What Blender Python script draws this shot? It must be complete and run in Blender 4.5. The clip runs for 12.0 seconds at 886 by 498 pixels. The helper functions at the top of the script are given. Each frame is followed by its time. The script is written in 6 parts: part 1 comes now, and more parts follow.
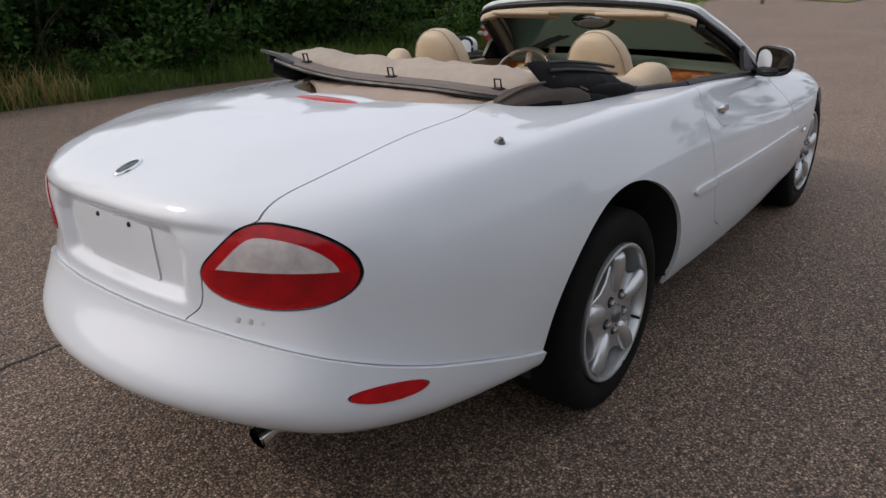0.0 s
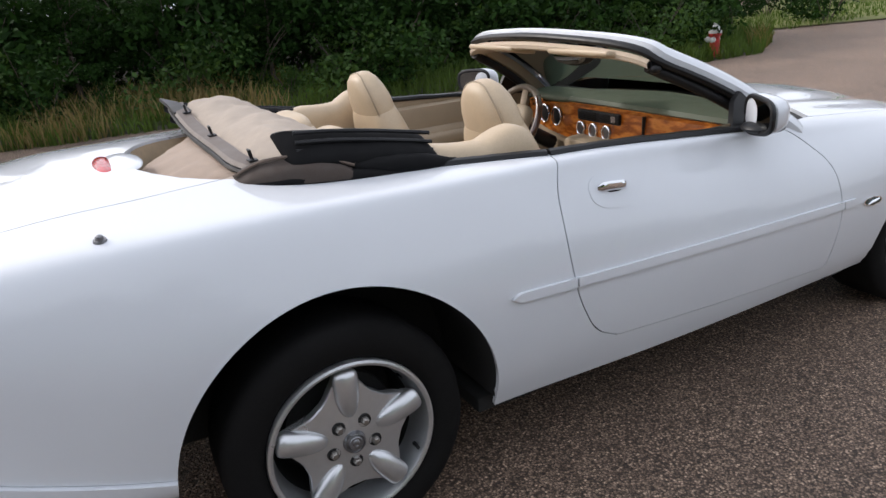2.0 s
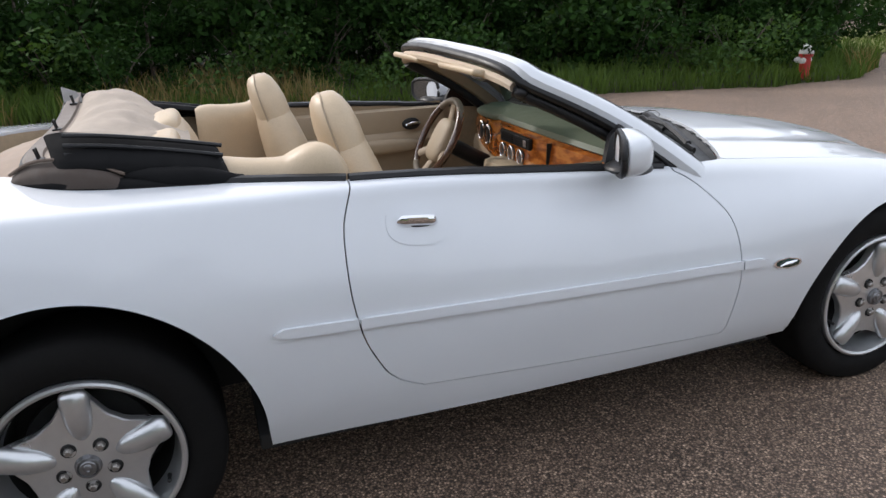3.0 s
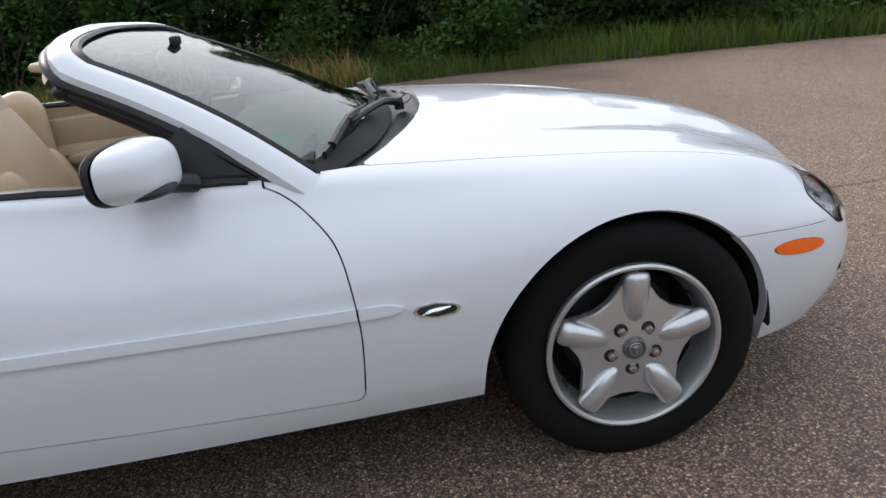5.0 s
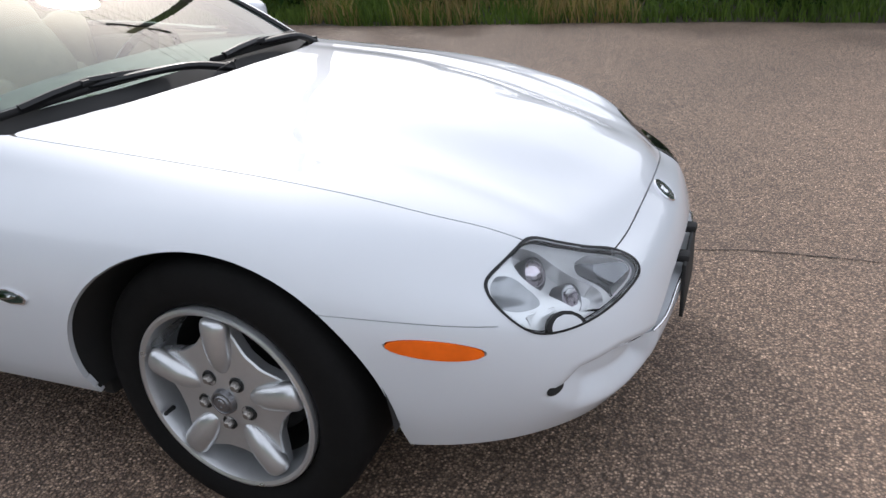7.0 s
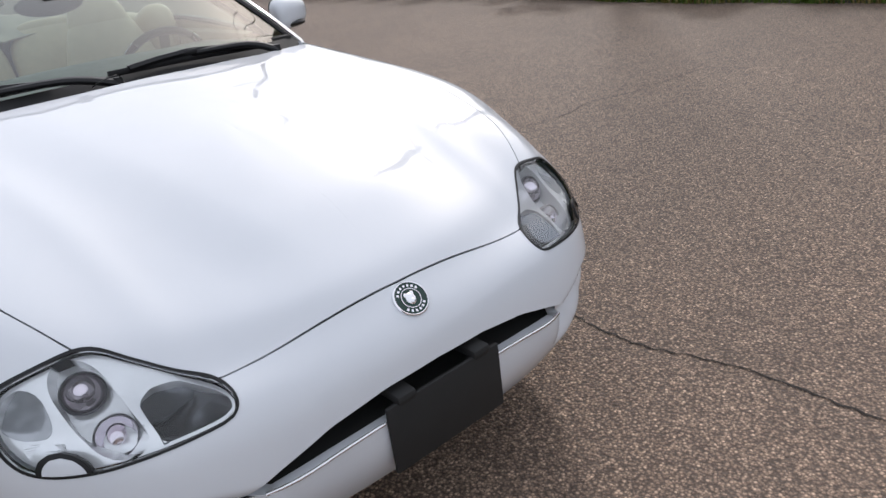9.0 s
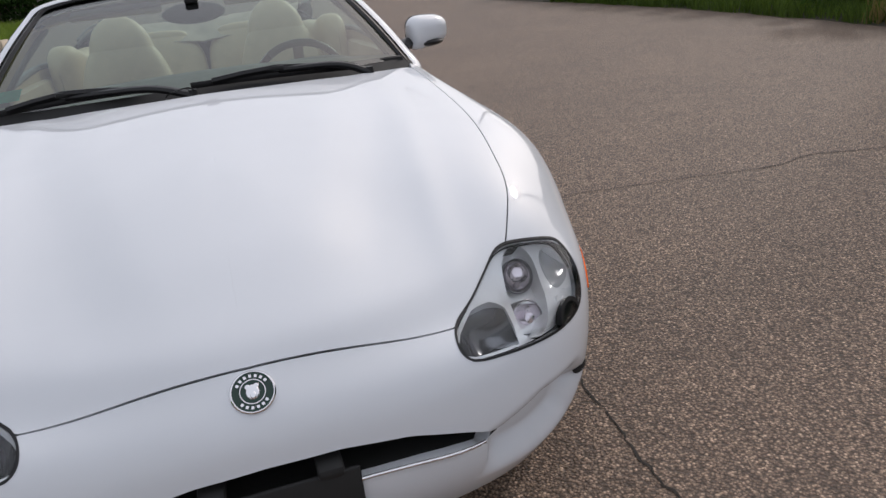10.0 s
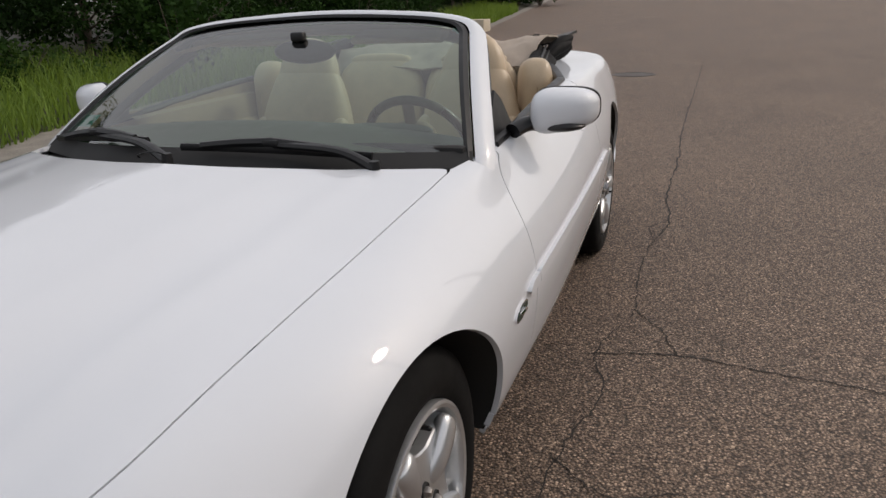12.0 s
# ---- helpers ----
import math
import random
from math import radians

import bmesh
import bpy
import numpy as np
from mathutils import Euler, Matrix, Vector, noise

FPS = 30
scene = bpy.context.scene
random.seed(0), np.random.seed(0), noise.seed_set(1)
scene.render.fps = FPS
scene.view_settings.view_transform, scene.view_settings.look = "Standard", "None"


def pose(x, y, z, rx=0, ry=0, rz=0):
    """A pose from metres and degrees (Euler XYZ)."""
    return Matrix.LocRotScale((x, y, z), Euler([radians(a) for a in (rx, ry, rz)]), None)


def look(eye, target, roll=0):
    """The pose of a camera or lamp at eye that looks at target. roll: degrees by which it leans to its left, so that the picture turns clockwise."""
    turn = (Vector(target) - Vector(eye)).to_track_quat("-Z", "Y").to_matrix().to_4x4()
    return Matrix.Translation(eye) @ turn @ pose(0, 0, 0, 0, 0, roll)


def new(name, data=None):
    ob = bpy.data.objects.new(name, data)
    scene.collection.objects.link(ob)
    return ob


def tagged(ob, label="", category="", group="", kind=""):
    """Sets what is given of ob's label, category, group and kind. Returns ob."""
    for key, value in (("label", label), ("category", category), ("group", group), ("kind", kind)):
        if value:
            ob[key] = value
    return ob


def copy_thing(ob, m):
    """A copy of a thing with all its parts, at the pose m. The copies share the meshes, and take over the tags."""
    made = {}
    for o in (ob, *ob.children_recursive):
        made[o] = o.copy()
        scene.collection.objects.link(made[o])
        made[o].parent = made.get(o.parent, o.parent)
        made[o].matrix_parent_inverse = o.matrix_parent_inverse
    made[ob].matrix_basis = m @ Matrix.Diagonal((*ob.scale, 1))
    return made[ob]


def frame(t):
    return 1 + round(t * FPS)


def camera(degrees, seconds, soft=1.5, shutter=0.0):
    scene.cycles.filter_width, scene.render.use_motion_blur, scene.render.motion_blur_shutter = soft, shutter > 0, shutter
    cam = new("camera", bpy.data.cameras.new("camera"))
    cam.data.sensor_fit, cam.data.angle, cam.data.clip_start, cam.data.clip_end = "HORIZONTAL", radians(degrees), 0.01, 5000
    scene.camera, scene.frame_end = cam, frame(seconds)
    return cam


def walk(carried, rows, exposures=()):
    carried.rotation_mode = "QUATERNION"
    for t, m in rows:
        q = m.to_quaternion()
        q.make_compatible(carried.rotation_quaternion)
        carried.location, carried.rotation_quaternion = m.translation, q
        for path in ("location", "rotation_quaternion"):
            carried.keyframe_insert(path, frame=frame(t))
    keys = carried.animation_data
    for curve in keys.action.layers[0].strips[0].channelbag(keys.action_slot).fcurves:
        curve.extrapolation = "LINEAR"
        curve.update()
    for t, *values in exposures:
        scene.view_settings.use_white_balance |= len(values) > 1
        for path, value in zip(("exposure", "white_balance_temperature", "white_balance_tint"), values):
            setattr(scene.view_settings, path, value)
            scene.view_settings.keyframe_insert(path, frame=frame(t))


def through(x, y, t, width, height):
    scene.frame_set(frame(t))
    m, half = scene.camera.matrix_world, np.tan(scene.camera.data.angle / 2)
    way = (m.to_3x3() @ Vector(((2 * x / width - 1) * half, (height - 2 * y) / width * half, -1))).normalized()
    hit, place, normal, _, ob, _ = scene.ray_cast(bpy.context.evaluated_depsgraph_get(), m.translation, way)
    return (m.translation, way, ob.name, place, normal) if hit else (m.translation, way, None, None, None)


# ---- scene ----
cam = camera(64.4, 12.0)
PATH = [
    (0, (-1.944, -1.693, 1.378), (-0.491, -0.532, 0.644), -1.6),
    (0.5, (-1.613, -1.909, 1.391), (-0.299, -0.596, 0.65), -1.4),
    (1, (-1.299, -2.168, 1.415), (-0.25, -0.643, 0.659), -1.0),
    (1.5, (-0.917, -2.303, 1.399), (0.052, -0.687, 0.731), -2.5),
    (2, (-0.475, -2.374, 1.43), (0.384, -0.705, 0.737), -4.8),
    (2.5, (-0.056, -2.479, 1.427), (0.53, -0.692, 0.748), -4.0),
    (3, (0.381, -2.536, 1.404), (0.983, -0.754, 0.726), -2.0),
    (3.2, (0.563, -2.531, 1.385), (1.115, -0.741, 0.683), -3.1),
    (4.8, (1.805, -2.39, 1.302), (2.089, -0.564, 0.537), -3.8),
    (5, (1.984, -2.363, 1.277), (2.161, -0.507, 0.552), -7.0),
    (5.5, (2.467, -2.296, 1.308), (2.422, -0.476, 0.479), -4.2),
    (6, (2.891, -2.131, 1.246), (2.722, -0.34, 0.372), -5.1),
    (6.5, (3.25, -1.957, 1.236), (2.793, -0.198, 0.402), -6.0),
    (7, (3.591, -1.799, 1.244), (2.828, -0.149, 0.412), -5.0),
    (7.5, (3.894, -1.496, 1.2), (2.937, 0.053, 0.373), -7.5),
    (7.7, (4.012, -1.38, 1.23), (2.952, 0.112, 0.424), -7.9),
    (9.3, (4.436, -0.452, 1.184), (2.864, 0.503, 0.399), -7.3),
    (9.5, (4.459, -0.291, 1.169), (2.784, 0.515, 0.431), -6.8),
    (10, (4.453, 0.059, 1.174), (2.656, 0.551, 0.445), -6.4),
    (10.5, (4.332, 0.42, 1.183), (2.502, 0.689, 0.422), -4.5),
    (11, (4.177, 0.729, 1.181), (2.376, 0.522, 0.336), -2.8),
    (11.5, (3.926, 1.006, 1.196), (2.129, 0.628, 0.405), -0.3),
    (12, (3.598, 1.27, 1.267), (1.827, 0.617, 0.606), -2.3),
]
walk(cam, [(t, look(eye, at, roll)) for t, eye, at, roll in PATH],
     [(0, .26, 6330, 14), (1.0, .52, 6260, 14), (1.5, .66, 6220, 14), (2.5, .93, 6150, 13), (5.0, .92, 6120, 12), (7.5, .84, 6120, 13), (9.5, .44, 6240, 14), (10.5, .18, 6440, 15), (11.5, .17, 6620, 13), (12.0, .19, 6660, 14)])

# ---- light ----
SUN_AT = Vector((-0.50, 0.634, 0.588)).normalized()
world = bpy.data.worlds.new("sky")
scene.world = world
world.use_nodes = True
wn = world.node_tree.nodes
sky = wn.new("ShaderNodeTexSky")
sky.sky_type = "NISHITA"
sky.sun_disc = False
sky.sun_elevation = math.asin(SUN_AT.z)
sky.sun_rotation = math.atan2(SUN_AT.x, SUN_AT.y)
sky.air_density, sky.dust_density, sky.ozone_density = 1.0, 7.0, 1.0
wn["Background"].inputs["Strength"].default_value = 0.16
# thin even cloud over the whole sky
veil = wn.new("ShaderNodeMix")
veil.data_type = "RGBA"
veil.inputs["Factor"].default_value = 0.84
veil.inputs[7].default_value = (4.3, 4.45, 4.6, 1.0)
world.node_tree.links.new(sky.outputs["Color"], veil.inputs[6])
world.node_tree.links.new(veil.outputs[2], wn["Background"].inputs["Color"])
sun = new("sun", bpy.data.lights.new("sun", "SUN"))
sun.data.energy, sun.data.angle, sun.data.color = 0.95, radians(5.0), (1.0, 0.94, 0.85)
sun.matrix_world = look(SUN_AT * 30, (0, 0, 0))
scene.view_settings.exposure = 1.15

# ---- materials ----
class Mat:
    """A node material with short ways to add noise, ramps and relief."""

    def __init__(self, name, colour=(0.5, 0.5, 0.5), rough=0.5, metal=0.0, **more):
        self.m = bpy.data.materials.new(name)
        self.m.use_nodes = True
        self.t = self.m.node_tree
        self.b = self.t.nodes["Principled BSDF"]
        self.set(Base_Color=(*colour, 1), Roughness=rough, Metallic=metal, **more)
        self.co = self.t.nodes.new("ShaderNodeTexCoord").outputs["Object"]

    def set(self, **values):
        for key, value in values.items():
            self.b.inputs[key.replace("_", " ")].default_value = value
        return self

    def link(self, a, b):
        self.t.links.new(a, b)

    def node(self, kind, **inputs):
        n = self.t.nodes.new(kind)
        for key, value in inputs.items():
            sock = n.inputs[key.replace("_", " ")]
            if isinstance(value, bpy.types.NodeSocket):
                self.link(value, sock)
            else:
                sock.default_value = value
        return n

    def noise(self, scale, detail=4, rough=0.55, co=None):
        return self.node("ShaderNodeTexNoise", Vector=co or self.co, Scale=scale, Detail=detail, Roughness=rough).outputs["Fac"]

    def ramp(self, fac, *stops):
        r = self.node("ShaderNodeValToRGB", Fac=fac)
        e = r.color_ramp.elements
        while len(e) < len(stops):
            e.new(0.5)
        for el, (p, c) in zip(e, stops):
            el.position, el.color = p, (*c, 1) if len(c) == 3 else c
        return r.outputs["Color"]

    def mix(self, fac, a, b, mode="MIX"):
        n = self.t.nodes.new("ShaderNodeMix")
        n.data_type, n.blend_type = "RGBA", mode
        for i, v in ((0, fac), (6, a), (7, b)):
            if isinstance(v, bpy.types.NodeSocket):
                self.link(v, n.inputs[i])
            else:
                n.inputs[i].default_value = v if i == 0 else (*v, 1)
        return n.outputs[2]

    def rng(self, fac, lo, hi, a=0.0, b=1.0):
        n = self.node("ShaderNodeMapRange", Value=fac)
        for i, v in enumerate((a, b, lo, hi)):
            n.inputs[1 + i].default_value = v
        return n.outputs[0]

    def colour(self, sock):
        self.link(sock, self.b.inputs["Base Color"])
        return self

    def rough(self, sock):
        self.link(sock, self.b.inputs["Roughness"])
        return self

    def bump(self, sock, strength=0.3, distance=0.005):
        n = self.node("ShaderNodeBump", Height=sock, Strength=strength, Distance=distance)
        self.link(n.outputs[0], self.b.inputs["Normal"])
        return self


def grained(name, colour, rough=0.5, metal=0.0, scale=40.0, spread=0.15, relief=0.1, depth=0.001, **more):
    """A plain stuff with variation at two scales and a fine relief."""
    m = Mat(name, colour, rough, metal, **more)
    fine, wide = m.noise(scale, 6), m.noise(scale * 0.07, 3)
    both = m.mix(0.5, fine, wide)
    lo, hi = [tuple(min(1, c * f) for c in colour) for f in (1 - spread, 1 + spread)]
    m.colour(m.ramp(both, (0.3, lo), (0.7, hi)))
    m.rough(m.rng(wide, max(0.02, rough * 0.85), min(1, rough * 1.15), 0.3, 0.7))
    if relief:
        m.bump(fine, relief, depth)
    return m.m


def paint_material():
    m = Mat("white_paint", (0.80, 0.81, 0.83), 0.32, 0.0, Coat_Weight=1.0, Coat_Roughness=0.03, Coat_IOR=1.5)
    wide, fine = m.noise(1.3, 4), m.noise(900, 2)
    m.colour(m.ramp(wide, (0.3, (0.600, 0.622, 0.656)), (0.7, (0.645, 0.667, 0.702))))
    m.rough(m.rng(fine, 0.55, 0.70))
    dust = m.noise(7, 6)
    m.link(m.rng(dust, 0.012, 0.035, 0.35, 0.75), m.b.inputs["Coat Roughness"])
    return m.m


def asphalt_material():
    m = Mat("asphalt", (0.1, 0.09, 0.08), 0.85)
    def vor(scale, feature="F1"):
        n = m.node("ShaderNodeTexVoronoi", Vector=m.co, Scale=scale)
        n.feature = feature
        return n
    stones, grit = vor(125.0), vor(280.0)
    tone = m.node("ShaderNodeSeparateColor", Color=stones.outputs["Color"]).outputs[0]
    tone2 = m.node("ShaderNodeSeparateColor", Color=grit.outputs["Color"]).outputs[1]
    col = m.ramp(tone, (0.0, (0.034, 0.022, 0.014)), (0.45, (0.158, 0.110, 0.079)), (0.75, (0.32, 0.232, 0.170)), (1.0, (0.62, 0.475, 0.36)))
    col2 = m.ramp(tone2, (0.0, (0.072, 0.050, 0.036)), (0.7, (0.218, 0.155, 0.113)), (1.0, (0.45, 0.342, 0.26)))
    mixed = m.mix(m.ramp(m.noise(60, 3), (0.42, (0, 0, 0)), (0.58, (1, 1, 1))), col, col2)
    joint = m.ramp(stones.outputs["Distance"], (0.22, (1.20, 1.19, 1.18)), (0.70, (0.22, 0.20, 0.188)))
    mixed = m.mix(1.0, mixed, joint, "MULTIPLY")
    patches = m.ramp(m.noise(0.55, 5, 0.6), (0.3, (0.82, 0.80, 0.79)), (0.7, (1.12, 1.09, 1.05)))
    stains = m.ramp(m.noise(2.7, 6, 0.65), (0.28, (0.62, 0.61, 0.60)), (0.46, (1, 1, 1)))
    mixed = m.mix(1.0, mixed, patches, "MULTIPLY")
    mixed = m.mix(0.6, mixed, stains, "MULTIPLY")
    # brightening put into the colour by place: paler and evener towards +x
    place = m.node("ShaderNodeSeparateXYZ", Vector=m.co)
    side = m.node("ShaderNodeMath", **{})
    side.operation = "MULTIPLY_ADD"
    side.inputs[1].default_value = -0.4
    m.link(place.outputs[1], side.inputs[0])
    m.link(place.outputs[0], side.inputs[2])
    lift_mask = m.rng(side.outputs[0], 0.0, 1.0, 1.9, 3.9)
    share = m.mix(1.0, lift_mask, m.ramp(m.noise(0.8, 4), (0.2, (0.6, 0.6, 0.6)), (0.6, (1, 1, 1))), "MULTIPLY")
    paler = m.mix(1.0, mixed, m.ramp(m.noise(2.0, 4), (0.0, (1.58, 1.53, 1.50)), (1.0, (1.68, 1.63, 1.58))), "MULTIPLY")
    lifted = m.mix(0.35, paler, m.ramp(m.noise(25, 4), (0.3, (0.150, 0.112, 0.088)), (0.7, (0.215, 0.165, 0.130))))
    mixed = m.mix(share, mixed, lifted)
    m.colour(mixed)
    m.rough(m.rng(m.noise(30, 3), 0.60, 0.86))
    m.set(Specular_IOR_Level=0.48)
    height = m.mix(0.5, stones.outputs["Distance"], m.noise(90, 4))
    inv = m.ramp(height, (0.0, (1, 1, 1)), (1.0, (0, 0, 0)))
    m.bump(inv, 1.0, 0.008)
    return m.m


def glass_material(name, tint, rough=0.0, ior=1.55):
    """Thin pane: a clear film that lets light straight through, with the gloss of glass over it."""
    m = bpy.data.materials.new(name)
    m.use_nodes = True
    t = m.node_tree
    t.nodes.clear()
    out = t.nodes.new("ShaderNodeOutputMaterial")
    clear = t.nodes.new("ShaderNodeBsdfTransparent")
    clear.inputs["Color"].default_value = (*tint, 1)
    gloss = t.nodes.new("ShaderNodeBsdfGlossy")
    gloss.inputs["Roughness"].default_value = rough
    fres = t.nodes.new("ShaderNodeFresnel")
    fres.inputs["IOR"].default_value = ior
    mix = t.nodes.new("ShaderNodeMixShader")
    t.links.new(fres.outputs[0], mix.inputs[0])
    t.links.new(clear.outputs[0], mix.inputs[1])
    t.links.new(gloss.outputs[0], mix.inputs[2])
    t.links.new(mix.outputs[0], out.inputs["Surface"])
    return m


def walnut_material():
    m = Mat("walnut_veneer", (0.35, 0.11, 0.02), 0.12, Coat_Weight=1.0, Coat_Roughness=0.02)
    stretch = m.node("ShaderNodeMapping", Vector=m.co, Scale=(1.0, 1.0, 3.0)).outputs[0]
    burl = m.noise(14, 8, 0.7, stretch)
    wave = m.node("ShaderNodeTexWave", Vector=stretch, Scale=9.0, Distortion=9.0, Detail=4.0).outputs["Fac"]
    m.colour(m.ramp(m.mix(0.45, burl, wave), (0.25, (0.26, 0.066, 0.010)), (0.5, (0.50, 0.150, 0.022)), (0.75, (0.66, 0.240, 0.044))))
    return m.m


def leaf_material(name, dark, light, through=0.3):
    m = Mat(name, light, 0.75, Transmission_Weight=0.0, Specular_IOR_Level=0.06 if through < .2 else 0.2)
    info = m.node("ShaderNodeNewGeometry").outputs["Random Per Island"]
    m.colour(m.mix(0.35, m.ramp(info, (0.0, dark), (0.6, light), (1.0, tuple(min(1, c * 1.5) for c in light))), m.ramp(m.noise(0.9, 3), (0.3, dark), (0.7, light))))
    thin = m.node("ShaderNodeBsdfTranslucent")
    thin.inputs["Color"].default_value = (light[0] * 1.3, light[1] * 1.3, light[2] * 0.6, 1)
    mix = m.node("ShaderNodeMixShader", Fac=through)
    out = m.t.nodes["Material Output"]
    m.link(m.b.outputs[0], mix.inputs[1])
    m.link(thin.outputs[0], mix.inputs[2])
    m.link(mix.outputs[0], out.inputs["Surface"])
    return m.m


PAINT = paint_material()
ASPHALT = asphalt_material()
BLACK = grained("black_plastic", (0.010, 0.010, 0.011), 0.42, scale=300, relief=0.15, depth=0.0004, Specular_IOR_Level=0.35)
RUBBER = grained("tyre_rubber", (0.0065, 0.0062, 0.0062), 0.82, scale=120, spread=0.25, relief=0.15, depth=0.0006, Specular_IOR_Level=0.15)
SEAL = grained("rubber_seal", (0.010, 0.010, 0.011), 0.42, scale=200, relief=0.05, depth=0.0003, Specular_IOR_Level=0.3)
# matte black, also holding the shade of hollows in its colour
SHADE = grained("matte_black_and_shade", (0.012, 0.012, 0.012), 0.8, scale=30)
ALLOY = grained("silver_alloy", (0.56, 0.57, 0.58), 0.30, 0.75, scale=60, spread=0.06, relief=0.03, depth=0.0003, Coat_Weight=0.6, Coat_Roughness=0.12)
CHROME = grained("chrome", (0.80, 0.80, 0.82), 0.06, 1.0, scale=20, spread=0.03, relief=0)
STEEL = grained("grey_steel", (0.22, 0.22, 0.23), 0.42, 0.9, scale=90, spread=0.2)
LEATHER = grained("cream_leather", (0.49, 0.382, 0.258), 0.46, scale=260, spread=0.10, relief=0.3, depth=0.0009)
CANVAS_TAN = grained("tan_canvas", (0.37, 0.312, 0.258), 0.92, scale=420, spread=0.14, relief=0.4, depth=0.0008)
CANVAS_BROWN = grained("brown_canvas", (0.115, 0.085, 0.068), 0.9, scale=420, spread=0.16, relief=0.4, depth=0.0008)
CANVAS_DARK = grained("black_canvas", (0.006, 0.006, 0.0065), 0.7, scale=420, spread=0.2, relief=0.2, depth=0.0005, Specular_IOR_Level=0.12)
LINER = grained("beige_headliner", (0.56, 0.455, 0.34), 0.85, scale=350, spread=0.07, relief=0.3, depth=0.0006)
TRIM_BEIGE = grained("beige_trim", (0.32, 0.25, 0.17), 0.6, scale=220, spread=0.08, relief=0.3, depth=0.0006)
DASH = grained("green_grey_dash_vinyl", (0.155, 0.178, 0.128), 0.55, scale=260, spread=0.1, relief=0.3, depth=0.0006)
CARPET = grained("beige_carpet", (0.30, 0.23, 0.15), 0.98, scale=500, spread=0.2, relief=0.5, depth=0.002)
WALNUT = walnut_material()
RED_LENS = grained("red_lens", (0.40, 0.005, 0.009), 0.22, scale=40, spread=0.35, relief=0.0, depth=0.001, Specular_IOR_Level=0.2, Coat_Weight=0.45, Coat_Roughness=0.02)
RED_DEEP = grained("deep_red_lens", (0.30, 0.002, 0.005), 0.25, scale=16, spread=0.5, relief=0.0, depth=0.001, Specular_IOR_Level=0.2, Coat_Weight=0.45, Coat_Roughness=0.02)
CLEAR_LENS = grained("smoky_clear_lens", (0.46, 0.42, 0.41), 0.14, scale=22, spread=0.42, relief=0.0, depth=0.002, Coat_Weight=1.0, Coat_Roughness=0.02)
AMBER = grained("amber_lens", (0.86, 0.135, 0.004), 0.25, scale=30, spread=0.2, relief=0.06, depth=0.001, Specular_IOR_Level=0.2, Coat_Weight=0.45, Coat_Roughness=0.02)
MIRROR = grained("mirror_glass", (0.75, 0.77, 0.78), 0.02, 1.0, scale=10, spread=0.02, relief=0)
GLASS = glass_material("windscreen_glass", (0.45, 0.62, 0.54), ior=2.25)
LAMP_GLASS = glass_material("lamp_glass", (0.93, 0.95, 0.96))
REFLECTOR = grained("lamp_reflector", (0.92, 0.92, 0.93), 0.16, 0.42, scale=14, spread=0.08, relief=0.35, depth=0.004)
GREEN_ENAMEL = grained("dark_green_enamel", (0.008, 0.03, 0.022), 0.2, scale=80, relief=0)

# ---- mesh tools ----
def mesh_of(name, verts, faces, material=None, smooth=True):
    me = bpy.data.meshes.new(name)
    me.from_pydata([tuple(map(float, v)) for v in verts], [], [tuple(map(int, f)) for f in faces])
    me.validate()
    if smooth:
        me.polygons.foreach_set("use_smooth", [True] * len(me.polygons))
    if material:
        me.materials.append(material)
    return me


def bm_mesh(name, bm, material=None, smooth=True, sharp=40):
    """Turns a bmesh into a mesh; edges that turn by more than sharp degrees stay hard."""
    bmesh.ops.recalc_face_normals(bm, faces=bm.faces)
    for f in bm.faces:
        f.smooth = smooth
    for e in bm.edges:
        if len(e.link_faces) == 2 and e.calc_face_angle(0) > radians(sharp):
            e.smooth = False
    me = bpy.data.meshes.new(name)
    bm.to_mesh(me)
    bm.free()
    if material:
        me.materials.append(material)
    return me


def part(name, me, material=None, parent=None, label=""):
    """One mesh object under a thing or a part, from a bmesh or a mesh."""
    if isinstance(me, bmesh.types.BMesh):
        me = bm_mesh(name, me, material)
    elif material and not me.materials:
        me.materials.append(material)
    ob = new(name, me)
    if parent:
        ob.parent = parent
    if label:
        tagged(ob, label)
    return ob


def root(name, label, category, group="", kind="", at=(0, 0, 0)):
    ob = new(name)
    ob.empty_display_size = 0.1
    ob.location = at
    return tagged(ob, label, category, group, kind)


def box(bm, centre, size, bevel=0.0, turn=None, segments=2):
    m = Matrix.Translation(centre) @ (turn.to_4x4() if turn else Matrix()) @ Matrix.Diagonal((*size, 1))
    g = bmesh.ops.create_cube(bm, size=1, matrix=m)
    if bevel:
        edges = list({e for v in g["verts"] for e in v.link_edges})
        bmesh.ops.bevel(bm, geom=edges, offset=bevel, segments=segments, affect="EDGES", profile=0.5)
    return bm


def ball(bm, centre, radii, turn=None, u=20, v=12):
    m = Matrix.Translation(centre) @ (turn.to_4x4() if turn else Matrix()) @ Matrix.Diagonal((*radii, 1))
    bmesh.ops.create_uvsphere(bm, u_segments=u, v_segments=v, radius=1, matrix=m)
    return bm


def rod(bm, a, b, r, r2=None, sides=12):
    a, b = Vector(a), Vector(b)
    d = b - a
    m = Matrix.Translation((a + b) / 2) @ d.to_track_quat("Z", "Y").to_matrix().to_4x4()
    bmesh.ops.create_cone(bm, cap_ends=True, segments=sides, radius1=r, radius2=r if r2 is None else r2, depth=d.length, matrix=m)
    return bm


